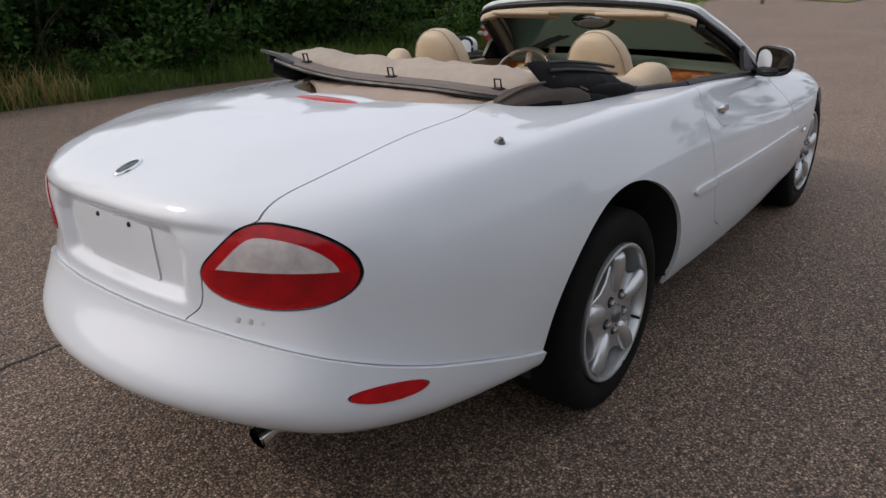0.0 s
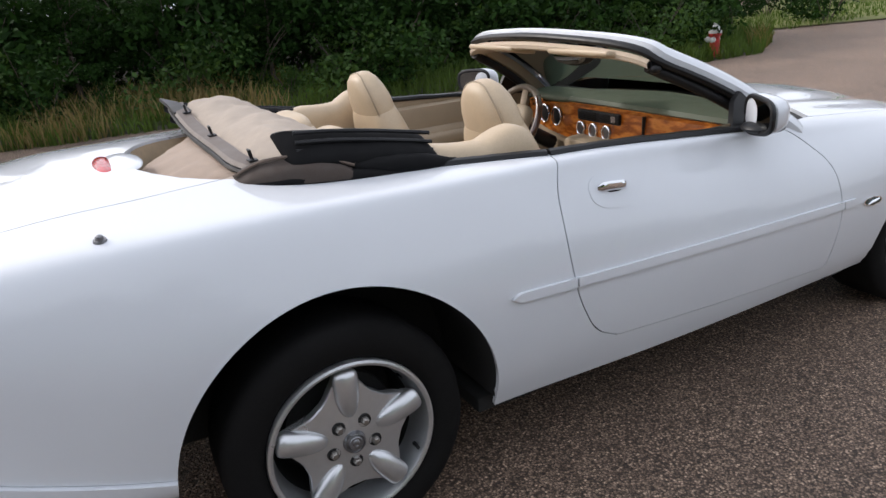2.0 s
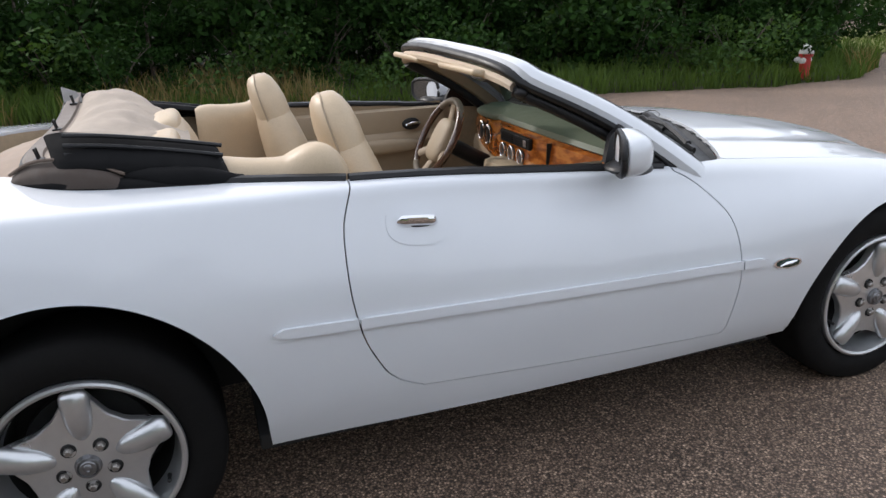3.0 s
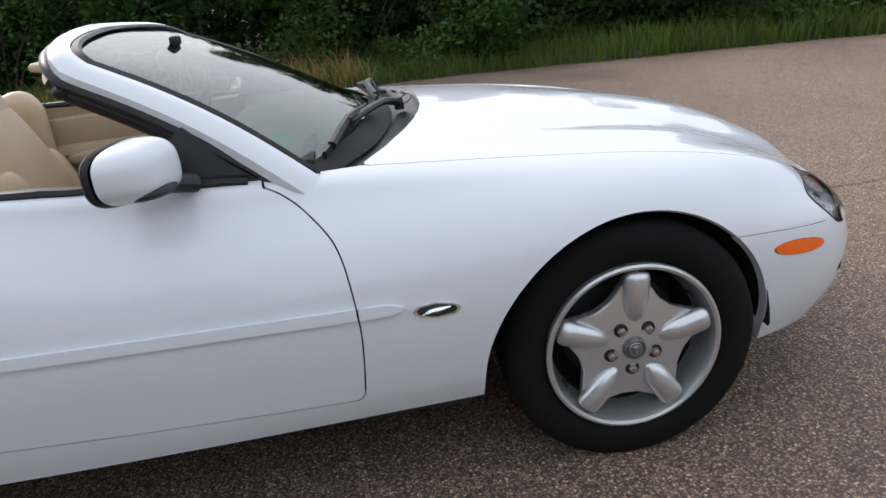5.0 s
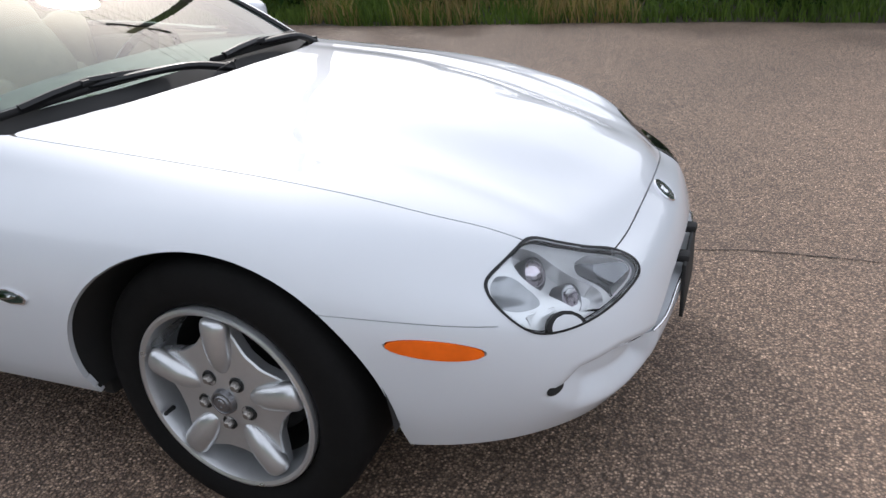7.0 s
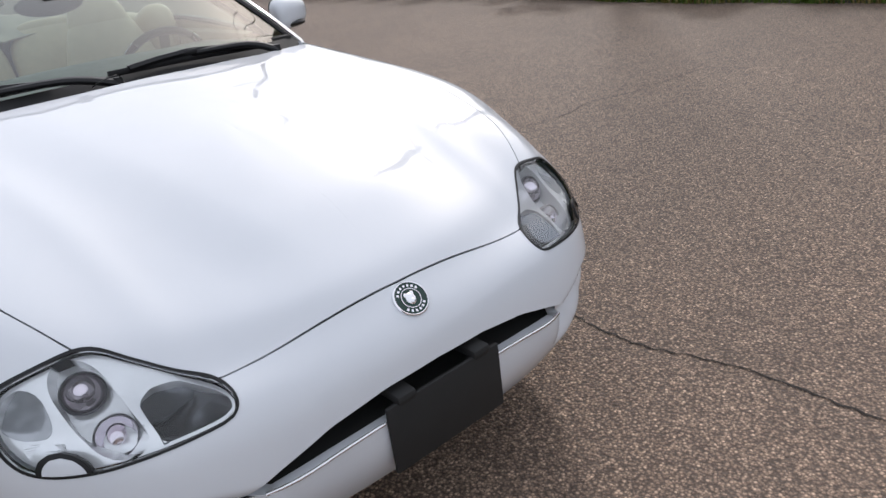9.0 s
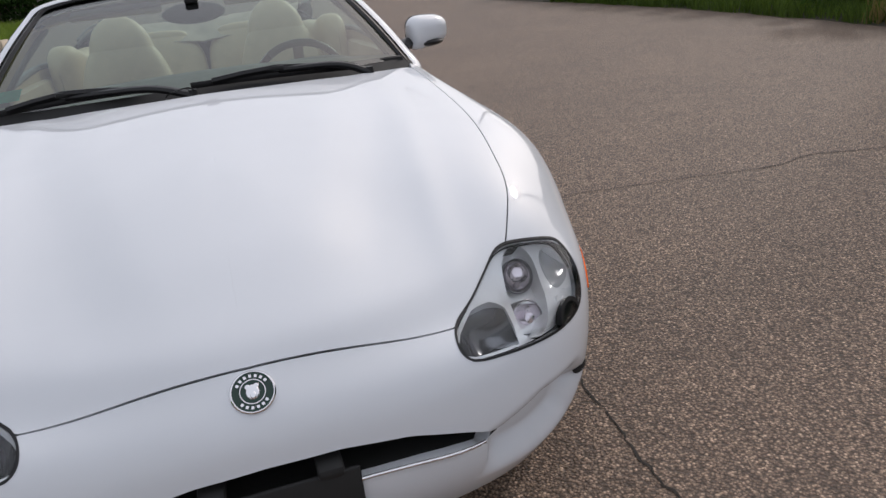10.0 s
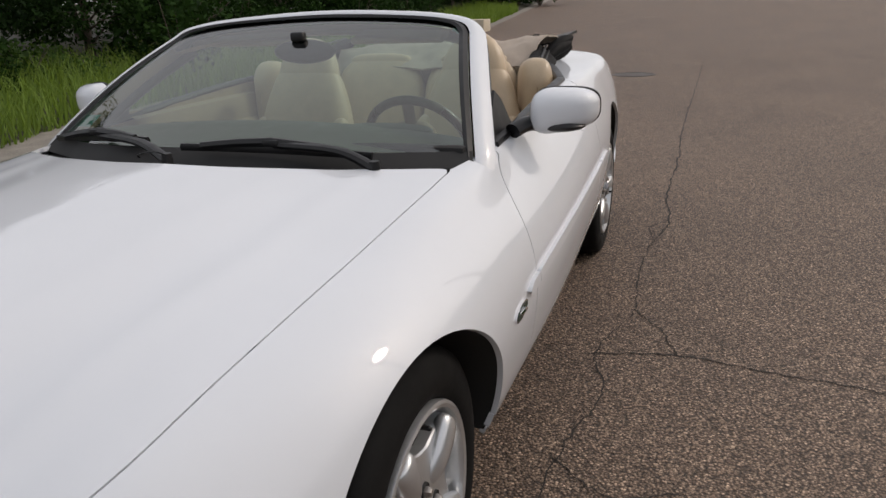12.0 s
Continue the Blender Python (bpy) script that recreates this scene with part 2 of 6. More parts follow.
def lathe(bm, profile, sides=48, axis="y", centre=(0, 0, 0), close=False):
    """Turns (radius, along) pairs round an axis."""
    rings = []
    for r, h in profile:
        ring = []
        for k in range(sides):
            a = 2 * math.pi * k / sides
            p = {"y": (r * math.cos(a), h, r * math.sin(a)), "z": (r * math.cos(a), r * math.sin(a), h), "x": (h, r * math.cos(a), r * math.sin(a))}[axis]
            ring.append(bm.verts.new(Vector(p) + Vector(centre)))
        rings.append(ring)
    pairs = list(zip(rings, rings[1:])) + ([(rings[-1], rings[0])] if close else [])
    for a, b in pairs:
        for k in range(sides):
            bm.faces.new((a[k], a[(k + 1) % sides], b[(k + 1) % sides], b[k]))
    return rings


def smooth_line(points, steps=6, closed=False):
    """A finer Catmull-Rom line through the points."""
    p = [Vector(q) for q in points]
    n = len(p)
    out = []
    for i in range(n if closed else n - 1):
        a, b, c, d = (p[(i + k) % n] if closed else p[min(max(i + k, 0), n - 1)] for k in (-1, 0, 1, 2))
        for k in range(steps):
            s = k / steps
            out.append(0.5 * (2 * b + (c - a) * s + (2 * a - 5 * b + 4 * c - d) * s * s + (3 * b - a - 3 * c + d) * s**3))
    if not closed:
        out.append(p[-1])
    return out


def tube(bm, line, r, sides=10, squash=(1, 1), up=(0, 0, 1), caps=True, taper=None):
    """A swept pipe along a line of points; squash scales it across and along up."""
    line = [Vector(q) for q in line]
    rings = []
    for i, q in enumerate(line):
        d = (line[min(i + 1, len(line) - 1)] - line[max(i - 1, 0)]).normalized()
        side = d.cross(Vector(up))
        side = side.normalized() if side.length > 1e-4 else Vector((1, 0, 0))
        over = side.cross(d)
        k = r * (taper(i / (len(line) - 1)) if taper else 1)
        rings.append([bm.verts.new(q + side * math.cos(a) * k * squash[0] + over * math.sin(a) * k * squash[1]) for a in (2 * math.pi * j / sides for j in range(sides))])
    for a, b in zip(rings, rings[1:]):
        for j in range(sides):
            bm.faces.new((a[j], a[(j + 1) % sides], b[(j + 1) % sides], b[j]))
    if caps:
        bm.faces.new(rings[0])
        bm.faces.new(rings[-1][::-1])
    return bm


def sheet(bm, grid, thick=0.0):
    """A skin over a grid of points; thick gives it a back and edges."""
    n, m = len(grid), len(grid[0])
    vs = [[bm.verts.new(q) for q in row] for row in grid]
    faces = [bm.faces.new((vs[i][j], vs[i][j + 1], vs[i + 1][j + 1], vs[i + 1][j])) for i in range(n - 1) for j in range(m - 1)]
    if thick:
        bm.normal_update()
        bmesh.ops.solidify(bm, geom=faces, thickness=thick)
    return vs

# ---- car body ----
# rows of the body's lofted skin, from the sill up to the spine; columns run from the tail's middle round the side to the nose's middle
BOTTOM_EDGE = ((-1.194, 0, 0.392), (-1.155, 0.288, 0.387), (-1.064, 0.53, 0.373), (-0.924, 0.661, 0.36), (-0.719, 0.739, 0.346), (-0.427, 0.794, 0.333), (0, 0.82, 0.255), (0.443, 0.839, 0.262), (0.946, 0.855, 0.264),
               (1.512, 0.859, 0.266), (2.016, 0.846, 0.266), (2.588, 0.822, 0.262), (2.951, 0.7513, 0.233), (3.1839, 0.6619, 0.233), (3.3491, 0.4806, 0.233), (3.4083, 0.236, 0.234), (3.4181, 0, 0.234))
SILL_FOOT = ((-1.248, 0, 0.427), (-1.209, 0.302, 0.422), (-1.102, 0.556, 0.412), (-0.958, 0.694, 0.398), (-0.739, 0.771, 0.385), (-0.427, 0.826, 0.363), (0, 0.849, 0.342), (0.443, 0.868, 0.345), (0.946, 0.881, 0.346),
             (1.512, 0.885, 0.344), (2.016, 0.875, 0.338), (2.588, 0.852, 0.334), (2.96, 0.7855, 0.328), (3.2222, 0.6865, 0.327), (3.4007, 0.5, 0.329), (3.4588, 0.245, 0.33), (3.4728, 0, 0.33))
BUMPER_MIDDLE = ((-1.267, 0, 0.492), (-1.228, 0.311, 0.492), (-1.121, 0.569, 0.482), (-0.972, 0.707, 0.468), (-0.744, 0.783, 0.46), (-0.417, 0.844, 0.452), (0, 0.874, 0.452), (0.443, 0.892, 0.456), (0.946, 0.903, 0.458),
                 (1.512, 0.905, 0.456), (2.016, 0.898, 0.447), (2.588, 0.876, 0.442), (2.96, 0.8045, 0.44), (3.2231, 0.7045, 0.439), (3.3953, 0.509, 0.441), (3.4562, 0.25, 0.442), (3.4711, 0, 0.443))
WIDEST_LINE = ((-1.189, 0, 0.612), (-1.165, 0.297, 0.613), (-1.083, 0.547, 0.613), (-0.948, 0.694, 0.613), (-0.729, 0.786, 0.615), (-0.417, 0.854, 0.617), (0, 0.888, 0.612), (0.443, 0.903, 0.607), (0.946, 0.912, 0.607),
               (1.512, 0.913, 0.592), (2.016, 0.906, 0.583), (2.588, 0.889, 0.579), (2.951, 0.8071, 0.559), (3.2014, 0.6983, 0.544), (3.3585, 0.4952, 0.536), (3.423, 0.241, 0.532), (3.4436, 0, 0.532))
UPPER_SIDE = ((-1.174, 0, 0.763), (-1.155, 0.292, 0.763), (-1.068, 0.5364, 0.768), (-0.938, 0.6845, 0.773), (-0.719, 0.7788, 0.774), (-0.417, 0.8358, 0.777), (0, 0.864, 0.773), (0.443, 0.881, 0.769), (0.946, 0.878, 0.765),
              (1.512, 0.866, 0.741), (2.016, 0.866, 0.721), (2.588, 0.853, 0.709), (2.933, 0.7662, 0.66), (3.1711, 0.6566, 0.607), (3.2973, 0.4685, 0.575), (3.3679, 0.232, 0.581), (3.3922, 0, 0.587))
SHOULDER = ((-1.15, 0, 0.895), (-1.126, 0.2829, 0.895), (-1.044, 0.504, 0.899), (-0.914, 0.6327, 0.903), (-0.69, 0.7281, 0.92), (-0.397, 0.7794, 0.928), (0, 0.8, 0.929), (0.443, 0.82, 0.92), (0.946, 0.81, 0.899),
            (1.512, 0.789, 0.852), (2.016, 0.784, 0.818), (2.571, 0.772, 0.783), (2.888, 0.6967, 0.737), (3.1119, 0.5967, 0.685), (3.2343, 0.4345, 0.633), (3.3171, 0.218, 0.63), (3.341, 0, 0.633))
WING_CREST = ((-1.011, 0, 0.961), (-0.982, 0.2576, 0.958), (-0.914, 0.436, 0.955), (-0.807, 0.5394, 0.958), (-0.612, 0.6216, 0.973), (-0.358, 0.6737, 0.9725), (0, 0.699, 0.969), (0.443, 0.733, 0.962), (0.946, 0.733, 0.949),
              (1.512, 0.718, 0.907), (1.996, 0.68, 0.874), (2.486, 0.642, 0.827), (2.753, 0.575, 0.794), (2.9645, 0.4908, 0.747), (3.1239, 0.363, 0.69), (3.2165, 0.187, 0.679), (3.2423, 0, 0.68))
HALF_WAY_IN = ((-0.836, 0, 0.996), (-0.807, 0.162, 0.996), (-0.749, 0.257, 0.997), (-0.661, 0.306, 0.998), (-0.496, 0.347, 1.004), (-0.278, 0.37, 1), (0, 0.384, 0.989), (0.443, 0.4, 0.975), (0.946, 0.402, 0.959),
               (1.512, 0.394, 0.927), (2.006, 0.362, 0.901), (2.41, 0.33, 0.8635), (2.6, 0.3, 0.834), (2.763, 0.25, 0.807), (2.915, 0.171, 0.778), (3.005, 0.085, 0.765), (3.023, 0, 0.762))
SPINE = ((-0.671, 0, 1.003), (-0.651, 0, 1.005), (-0.612, 0, 1.006), (-0.544, 0, 1.007), (-0.417, 0, 1.008), (-0.238, 0, 1.003), (0, 0, 0.999), (0.443, 0, 0.98), (0.946, 0, 0.964),
         (1.512, 0, 0.932), (2.016, 0, 0.914), (2.361, 0, 0.882), (2.505, 0, 0.864), (2.619, 0, 0.846), (2.715, 0, 0.831), (2.773, 0, 0.821), (2.792, 0, 0.817))
ROWS = [BOTTOM_EDGE, SILL_FOOT, BUMPER_MIDDLE, WIDEST_LINE, UPPER_SIDE, SHOULDER, WING_CREST, HALF_WAY_IN, SPINE]


def spline_matrix(n, steps, flip_start, flip_end):
    """Rows of weights that turn n points into a smooth cubic curve through them; flip marks ends mirrored in the middle plane."""
    a = np.zeros((n + 2, n + 2))
    for i in range(n):
        a[i, i:i + 3] = 1 / 6, 4 / 6, 1 / 6
    a[n, :3] = (-1, 0, 1) if flip_start else (1, -2, 1)
    a[n + 1, -3:] = (-1, 0, 1) if flip_end else (1, -2, 1)
    inv = np.linalg.inv(a)[:, :n]
    out = []
    for k in range((n - 1) * steps + 1):
        i = min(k // steps, n - 2)
        s = k / steps - i
        w = np.zeros(n + 2)
        w[i:i + 4] = (1 - s) ** 3 / 6, (3 * s**3 - 6 * s * s + 4) / 6, (-3 * s**3 + 3 * s * s + 3 * s + 1) / 6, s**3 / 6
        out.append(w @ inv)
    return np.array(out)


def skin_points(steps_u, steps_v):
    """The right half of the skin (y positive here), as an array of [row, column, xyz]."""
    c = np.array(ROWS, float)
    out = []
    for axis in range(3):
        odd = axis == 1
        # across the middle plane y changes sign: its second difference vanishes there; x and z have no slope there
        mu = spline_matrix(c.shape[1], steps_u, not odd, not odd)
        mv = spline_matrix(c.shape[0], steps_v, False, not odd)
        out.append(mv @ c[:, :, axis] @ mu.T)
    return np.stack(out, -1)


def clip(verts, faces, value):
    """Keeps the side of a mesh where value(points) is positive, with clean cut edges."""
    if not len(faces):
        return verts, faces
    v = np.asarray(verts, float)
    d = value(v)
    d = np.where(np.abs(d) < 1e-7, 1e-7, d)
    extra, made, out = [], {}, []
    for f in faces:
        s = [d[i] > 0 for i in f]
        if all(s):
            out.append(f)
        elif any(s):
            g = []
            for a, b in zip(f, (*f[1:], f[0])):
                if d[a] > 0:
                    g.append(a)
                if (d[a] > 0) != (d[b] > 0):
                    key = (min(a, b), max(a, b))
                    if key not in made:
                        i, j = key
                        made[key] = len(v) + len(extra)
                        extra.append(v[i] + (v[j] - v[i]) * (d[i] / (d[i] - d[j])))
                    g.append(made[key])
            if len(g) > 2:
                out.append(tuple(g))
    if extra:
        v = np.concatenate([v, extra])
    used = sorted({i for f in out for i in f})
    slot = {i: k for k, i in enumerate(used)}
    return v[used], [tuple(slot[i] for i in f) for f in out]


def shape(points, closed_smooth=0):
    """Signed distance (positive inside) from a closed outline in two of the three axes."""
    p = np.array([tuple(q)[:2] for q in (smooth_line([(*q, 0) for q in points], closed_smooth, True) if closed_smooth else points)], float)
    a, b = p, np.roll(p, -1, 0)

    def value(q):
        q = np.asarray(q, float)
        e = b - a
        w = q[:, None] - a[None]
        s = np.clip((w * e).sum(-1) / np.maximum((e * e).sum(-1), 1e-12), 0, 1)
        near = np.sqrt(((w - s[..., None] * e) ** 2).sum(-1)).min(1)
        up = (a[None, :, 1] <= q[:, None, 1]) != (b[None, :, 1] <= q[:, None, 1])
        with np.errstate(divide="ignore", invalid="ignore"):
            cross = a[None, :, 0] + (q[:, None, 1] - a[None, :, 1]) * e[None, :, 0] / np.where(e[:, 1] == 0, 1e-12, e[:, 1])[None]
        inside = (up & (q[:, None, 0] < cross)).sum(1) % 2 == 1
        return np.where(inside, near, -near)

    return value


def table(q, *pairs):
    return np.interp(q, [a for a, _ in pairs], [b for _, b in pairs])


def curve(q, *pairs):
    """A smooth line through pairs of places and values."""
    line = smooth_line([(a, b, 0) for a, b in pairs], 8)
    return np.interp(q, [p.x for p in line], [p.y for p in line])


GAP = 0.0015
BON_REAR = [(2.182, 0.0), (2.180, .1), (2.168, .2), (2.134, .34), (2.087, .46), (2.032, .585), (1.966, .700)]
BON_SIDE = [(2.12, .697), (2.286, .691), (2.44, .685), (2.57, .6775), (2.72, .6635), (2.86, .643), (3.02, .614), (3.13, .570), (3.222, .516)]
BON_NOSE = [(3.288, .440), (3.338, .383), (3.347, .366), (3.361, .28), (3.370, .18), (3.375, .09), (3.377, 0.0)]
fine = lambda line, k=5: [tuple(p)[:2] for p in smooth_line([(*q, 0) for q in line], k)]
in_bonnet = shape(fine(BON_REAR) + fine(BON_SIDE + BON_NOSE) + [(3.377, -.2), (2.182, -.2)])
in_cockpit = shape([(-.34, -.2), (-.34, 0), (-.335, .08), (-.32, .17), (-.285, .265), (-.23, .355), (-.16, .42), (-.07, .468), (.03, .515), (.15, .565), (.415, .660), (.734, .747), (1.2, .752),
                    (1.6, .745), (1.75, .738), (1.87, .718)] + fine(BON_REAR)[::-1] + [(2.182, -.2)])
HEADLIGHT = [(.517, .644), (.580, .641), (.655, .620), (.684, .591), (.690, .553), (.674, .517), (.640, .504), (.580, .503), (.512, .509), (.443, .516), (.385, .524), (.363, .543), (.370, .567), (.420, .590), (.466, .616)]
in_headlight = shape(HEADLIGHT, 5)
TAILLIGHT = [(.471, .878), (.572, .869), (.645, .827), (.673, .771), (.653, .725), (.595, .698), (.497, .690), (.39, .709), (.350, .756), (.398, .818)]
in_taillight = shape(TAILLIGHT, 5)
in_door = shape(smooth_line([(.726, .954, 0), (.692, .87, 0), (.683, .796, 0), (.684, .70, 0), (.698, .61, 0), (.722, .535, 0), (.781, .436, 0), (.87, .386, 0)], 4)[:-1]
                + [(.87, .386), (1.1, .373), (1.4, .359), (1.894, .340)]
                + smooth_line([(1.894, .341, 0), (1.908, .46, 0), (1.912, .571, 0), (1.892, .723, 0), (1.836, .803, 0), (1.78, .851, 0), (1.742, .870, 0)], 4)[1:]
                + [(1.72, 1.1), (.73, 1.1)])
ARCH_F, ARCH_R = (2.586, .309, .394), (.001, .328, .441)
in_marker_f = lambda p: 1 - np.hypot((p[:, 0] - 3.077) / .093, (p[:, 2] - (.505 - .16 * (p[:, 0] - 3.077))) / .0205)
in_marker_r = lambda p: 1 - np.hypot((p[:, 0] + .936) / .089, (p[:, 2] - (.482 - .08 * (p[:, 0] + .936))) / .021)
MOUTH = [(0, .466), (.12, .462), (.24, .444), (.34, .414), (.40, .392), (.442, .372), (.425, .362), (.365, .377), (.25, .390), (.15, .398), (0, .402), (-.1, .402), (-.1, .466)]
in_mouth = shape(MOUTH)


def arch(a):
    """Distance outside a wheel arch: round above the hub, falling nearly straight below it."""
    return lambda p: np.where(p[:, 2] > a[1], np.hypot(p[:, 0] - a[0], p[:, 2] - a[1]), np.abs(p[:, 0] - a[0]) + .06 * (p[:, 2] - a[1])) - a[2]


bonnet_in = lambda p: in_bonnet(p[:, :2]) - 10 * (p[:, 2] < .5)
cockpit_out = lambda p: -in_cockpit(p[:, :2])
door_in = lambda p: np.where(p[:, 1] > .6, in_door(p[:, [0, 2]]), -1.0)
light_in = lambda p: np.where(p[:, 0] > 3, in_headlight(p[:, 1:]), -1.0)
tail_in = lambda p: np.where(p[:, 0] < -.8, in_taillight(p[:, 1:]), -1.0)
mouth_in = lambda p: np.where(p[:, 0] > 3.2, in_mouth(p[:, 1:]), -1.0)
lid_in = lambda p: np.minimum(curve(p[:, 0], (-1.3, .475), (-1.06, .484), (-.9, .505), (-.65, .511), (-.4, .498), (-.25, .466), (-.13, .432), (0, .38)),
                              curve(p[:, 2], (.60, .27), (.632, .287), (.665, .328), (.70, .343), (.76, .354), (.82, .402), (.878, .472), (1.0, .6))) - p[:, 1] - 10 * (p[:, 0] > 0)
rear_line = lambda p: curve(p[:, 0], (-1.25, .630), (-1.175, .628), (-1.125, .613), (-1.07, .592), (-1.02, .574), (-.87, .521), (-.72, .475), (-.452, .396), (-.3, .36))
front_line = lambda p: np.where(p[:, 0] > 3.195, 9.0, .583 - .14 * (p[:, 0] - 2.886))
sill_line = lambda p: curve(p[:, 0], (.2, .30), (.398, .318), (.6, .36), (.75, .386), (.87, .384), (1.1, .371), (1.4, .357), (1.894, .338), (2.25, .328))

# the skin, with the bonnet's bulge, the number plate's recess and the bumper's scoops pressed into it
S_U, S_V = 15, 19
skin = skin_points(S_U, S_V)
du, dv = np.gradient(skin, axis=1), np.gradient(skin, axis=0)
normal = np.cross(dv, du)
normal /= np.maximum(np.linalg.norm(normal, axis=-1, keepdims=True), 1e-9)
normal[-1] = (0, 0, 1)


def soft(value, lo, hi):
    s = np.clip((value - lo) / (hi - lo), 0, 1)
    return s * s * (3 - 2 * s)


X, Y, Z = skin[..., 0], skin[..., 1], skin[..., 2]
on_top = (normal[..., 2] > .25) & (X > 1.9)
fade = (.35 + .65 * soft(X, 2.05, 2.75)) * soft(X, 1.9, 2.1) * soft(3.43 - X, 0.02, .30)
bulge = .016 * soft(table(X, (2.1, .41), (2.6, .345), (3.05, .24), (3.42, .14)) - Y, -.085, .085) * fade
ridge = .0055 * np.exp(-((Y - table(X, (2.1, .51), (2.52, .513), (2.9, .446), (3.22, .41))) / .042) ** 2) * fade
plate = .030 * soft(shape([(-.28, .672), (.28, .672), (.298, .80), (.26, .856), (0, .862), (-.26, .856), (-.298, .80)])(np.stack([Y, Z], -1).reshape(-1, 2)).reshape(Y.shape), -.008, .022) * (X < -1)
scoop = .045 * soft(shape([(.655, .365), (.617, .412), (.52, .418), (.38, .385), (.38, .30), (.49, .288), (.60, .306)])(np.stack([Y, Z], -1).reshape(-1, 2)).reshape(Y.shape), -.015, .04) * (X > 3.02)
tail_lip = .013 * soft(Z, .852, .872) * (1 - soft(Z, .885, .955)) * soft(.50 - Y, 0, .16) * (X < -.9)
skin = skin + normal * (np.where(on_top, bulge + ridge, 0) + tail_lip - plate - scoop)[..., None]
ROWS_N, COLS_N = skin.shape[:2]
SKIN_V = skin.reshape(-1, 3)
SKIN_V[np.abs(SKIN_V[:, 1]) < 1e-6, 1] = 0
SKIN_F = []
for i in range(ROWS_N - 1):
    for j in range(COLS_N - 1):
        a = i * COLS_N + j
        SKIN_F.append((a, a + COLS_N, a + COLS_N + 1, a + 1))


def area(*tests, start=None):
    v, f = start or (SKIN_V, SKIN_F)
    for test in tests:
        v, f = clip(v, f, test)
    return v, f


def panel_mesh(name, v, f, material, sides, lift=0.0, depth=0.014, merge=True):
    """A body panel from a patch of the skin: the outer face and an inward flange all round its edge."""
    bm = bmesh.new()
    for side in sides:
        vs = [bm.verts.new((p[0], p[1] * side, p[2])) for p in v]
        for g in f:
            try:
                bm.faces.new([vs[i] for i in (g if side > 0 else g[::-1])])
            except ValueError:
                pass
    if merge:
        bmesh.ops.remove_doubles(bm, verts=bm.verts, dist=2e-5)
    bmesh.ops.dissolve_degenerate(bm, dist=1e-5, edges=bm.edges)
    bm.normal_update()
    def outward():
        """Normals weighed by area, evened along the rim, so that slivers carry no weight."""
        n = {q: sum((f.normal * f.calc_area() for f in q.link_faces), Vector()) for q in bm.verts}
        out = {}
        for q in bm.verts:
            m = n[q] + sum((n[e.other_vert(q)] for e in q.link_edges), Vector()) * .5
            out[q] = m.normalized() if m.length > 1e-12 else q.normal.copy()
        return out
    even = outward()
    for q in bm.verts:
        q.co += even[q] * lift
    bm.normal_update()
    rim = [e for e in bm.edges if e.is_boundary]
    twin = {}
    for e in rim:
        for q in e.verts:
            if q not in twin:
                n = even[q]
                twin[q] = (bm.verts.new(q.co), bm.verts.new(q.co - n * depth))
    for e in rim:
        a, b = e.verts
        loop = e.link_loops[0]
        if loop.vert is not a:
            a, b = b, a
        bm.faces.new((twin[b][0], twin[a][0], twin[a][1], twin[b][1]))
    for g in bm.faces:
        g.smooth = True
    me = bpy.data.meshes.new(name)
    bm.to_mesh(me)
    bm.free()
    me.materials.append(material)
    return me


car = root("convertible_car", "white two-door convertible with its top folded, parked on asphalt", "car")


def panel(name, patch, material=PAINT, sides=(1, -1), label="", parent=None, **more):
    return part(name, panel_mesh(name, *patch, material, sides, **more), parent=parent or car, label=label)


grow = lambda f, by=-GAP: (lambda p: f(p) + by)
less = lambda f, by=GAP: (lambda p: -f(p) - by)
arch_f, arch_r = arch(ARCH_F), arch(ARCH_R)
bonnet = panel("bonnet", area(grow(bonnet_in), less(light_in, .0025)))
tail_patch = area(lambda p: -.05 - p[:, 0], grow(lid_in, -.0023), cockpit_out, lambda p: p[:, 2] - rear_line(p) - GAP, less(tail_in, .004))
boot_lid = panel("boot_lid", tail_patch)
panel("rear_panel", area(lambda p: -.90 - p[:, 0], lambda p: .70 - p[:, 2], lambda p: p[:, 2] - .50), lift=-.010, depth=.004)
side_tests = (less(door_in, .0019), cockpit_out, arch_r, lambda p: p[:, 2] - np.where(p[:, 0] < 0, rear_line(p), sill_line(p)) - GAP, less(tail_in, .004), less(lid_in, .0023))
rear_quarter = area(lambda p: 1.2 - p[:, 0], *side_tests)
front_wing = area(lambda p: p[:, 0] - 1.5, less(door_in, .0019), cockpit_out, arch_f, lambda p: p[:, 2] - sill_line(p) - GAP, less(bonnet_in), less(light_in, .0025),
                  lambda p: np.where(p[:, 0] > 2.6, p[:, 2] - front_line(p) - .0008, 1.0))
door_patch = area(grow(door_in, -.0019), cockpit_out)
sill_patch = area(lambda p: p[:, 0] - .1, lambda p: 2.5 - p[:, 0], lambda p: sill_line(p) - p[:, 2] - .0012, arch_f, arch_r)
doors, wings = {}, {}
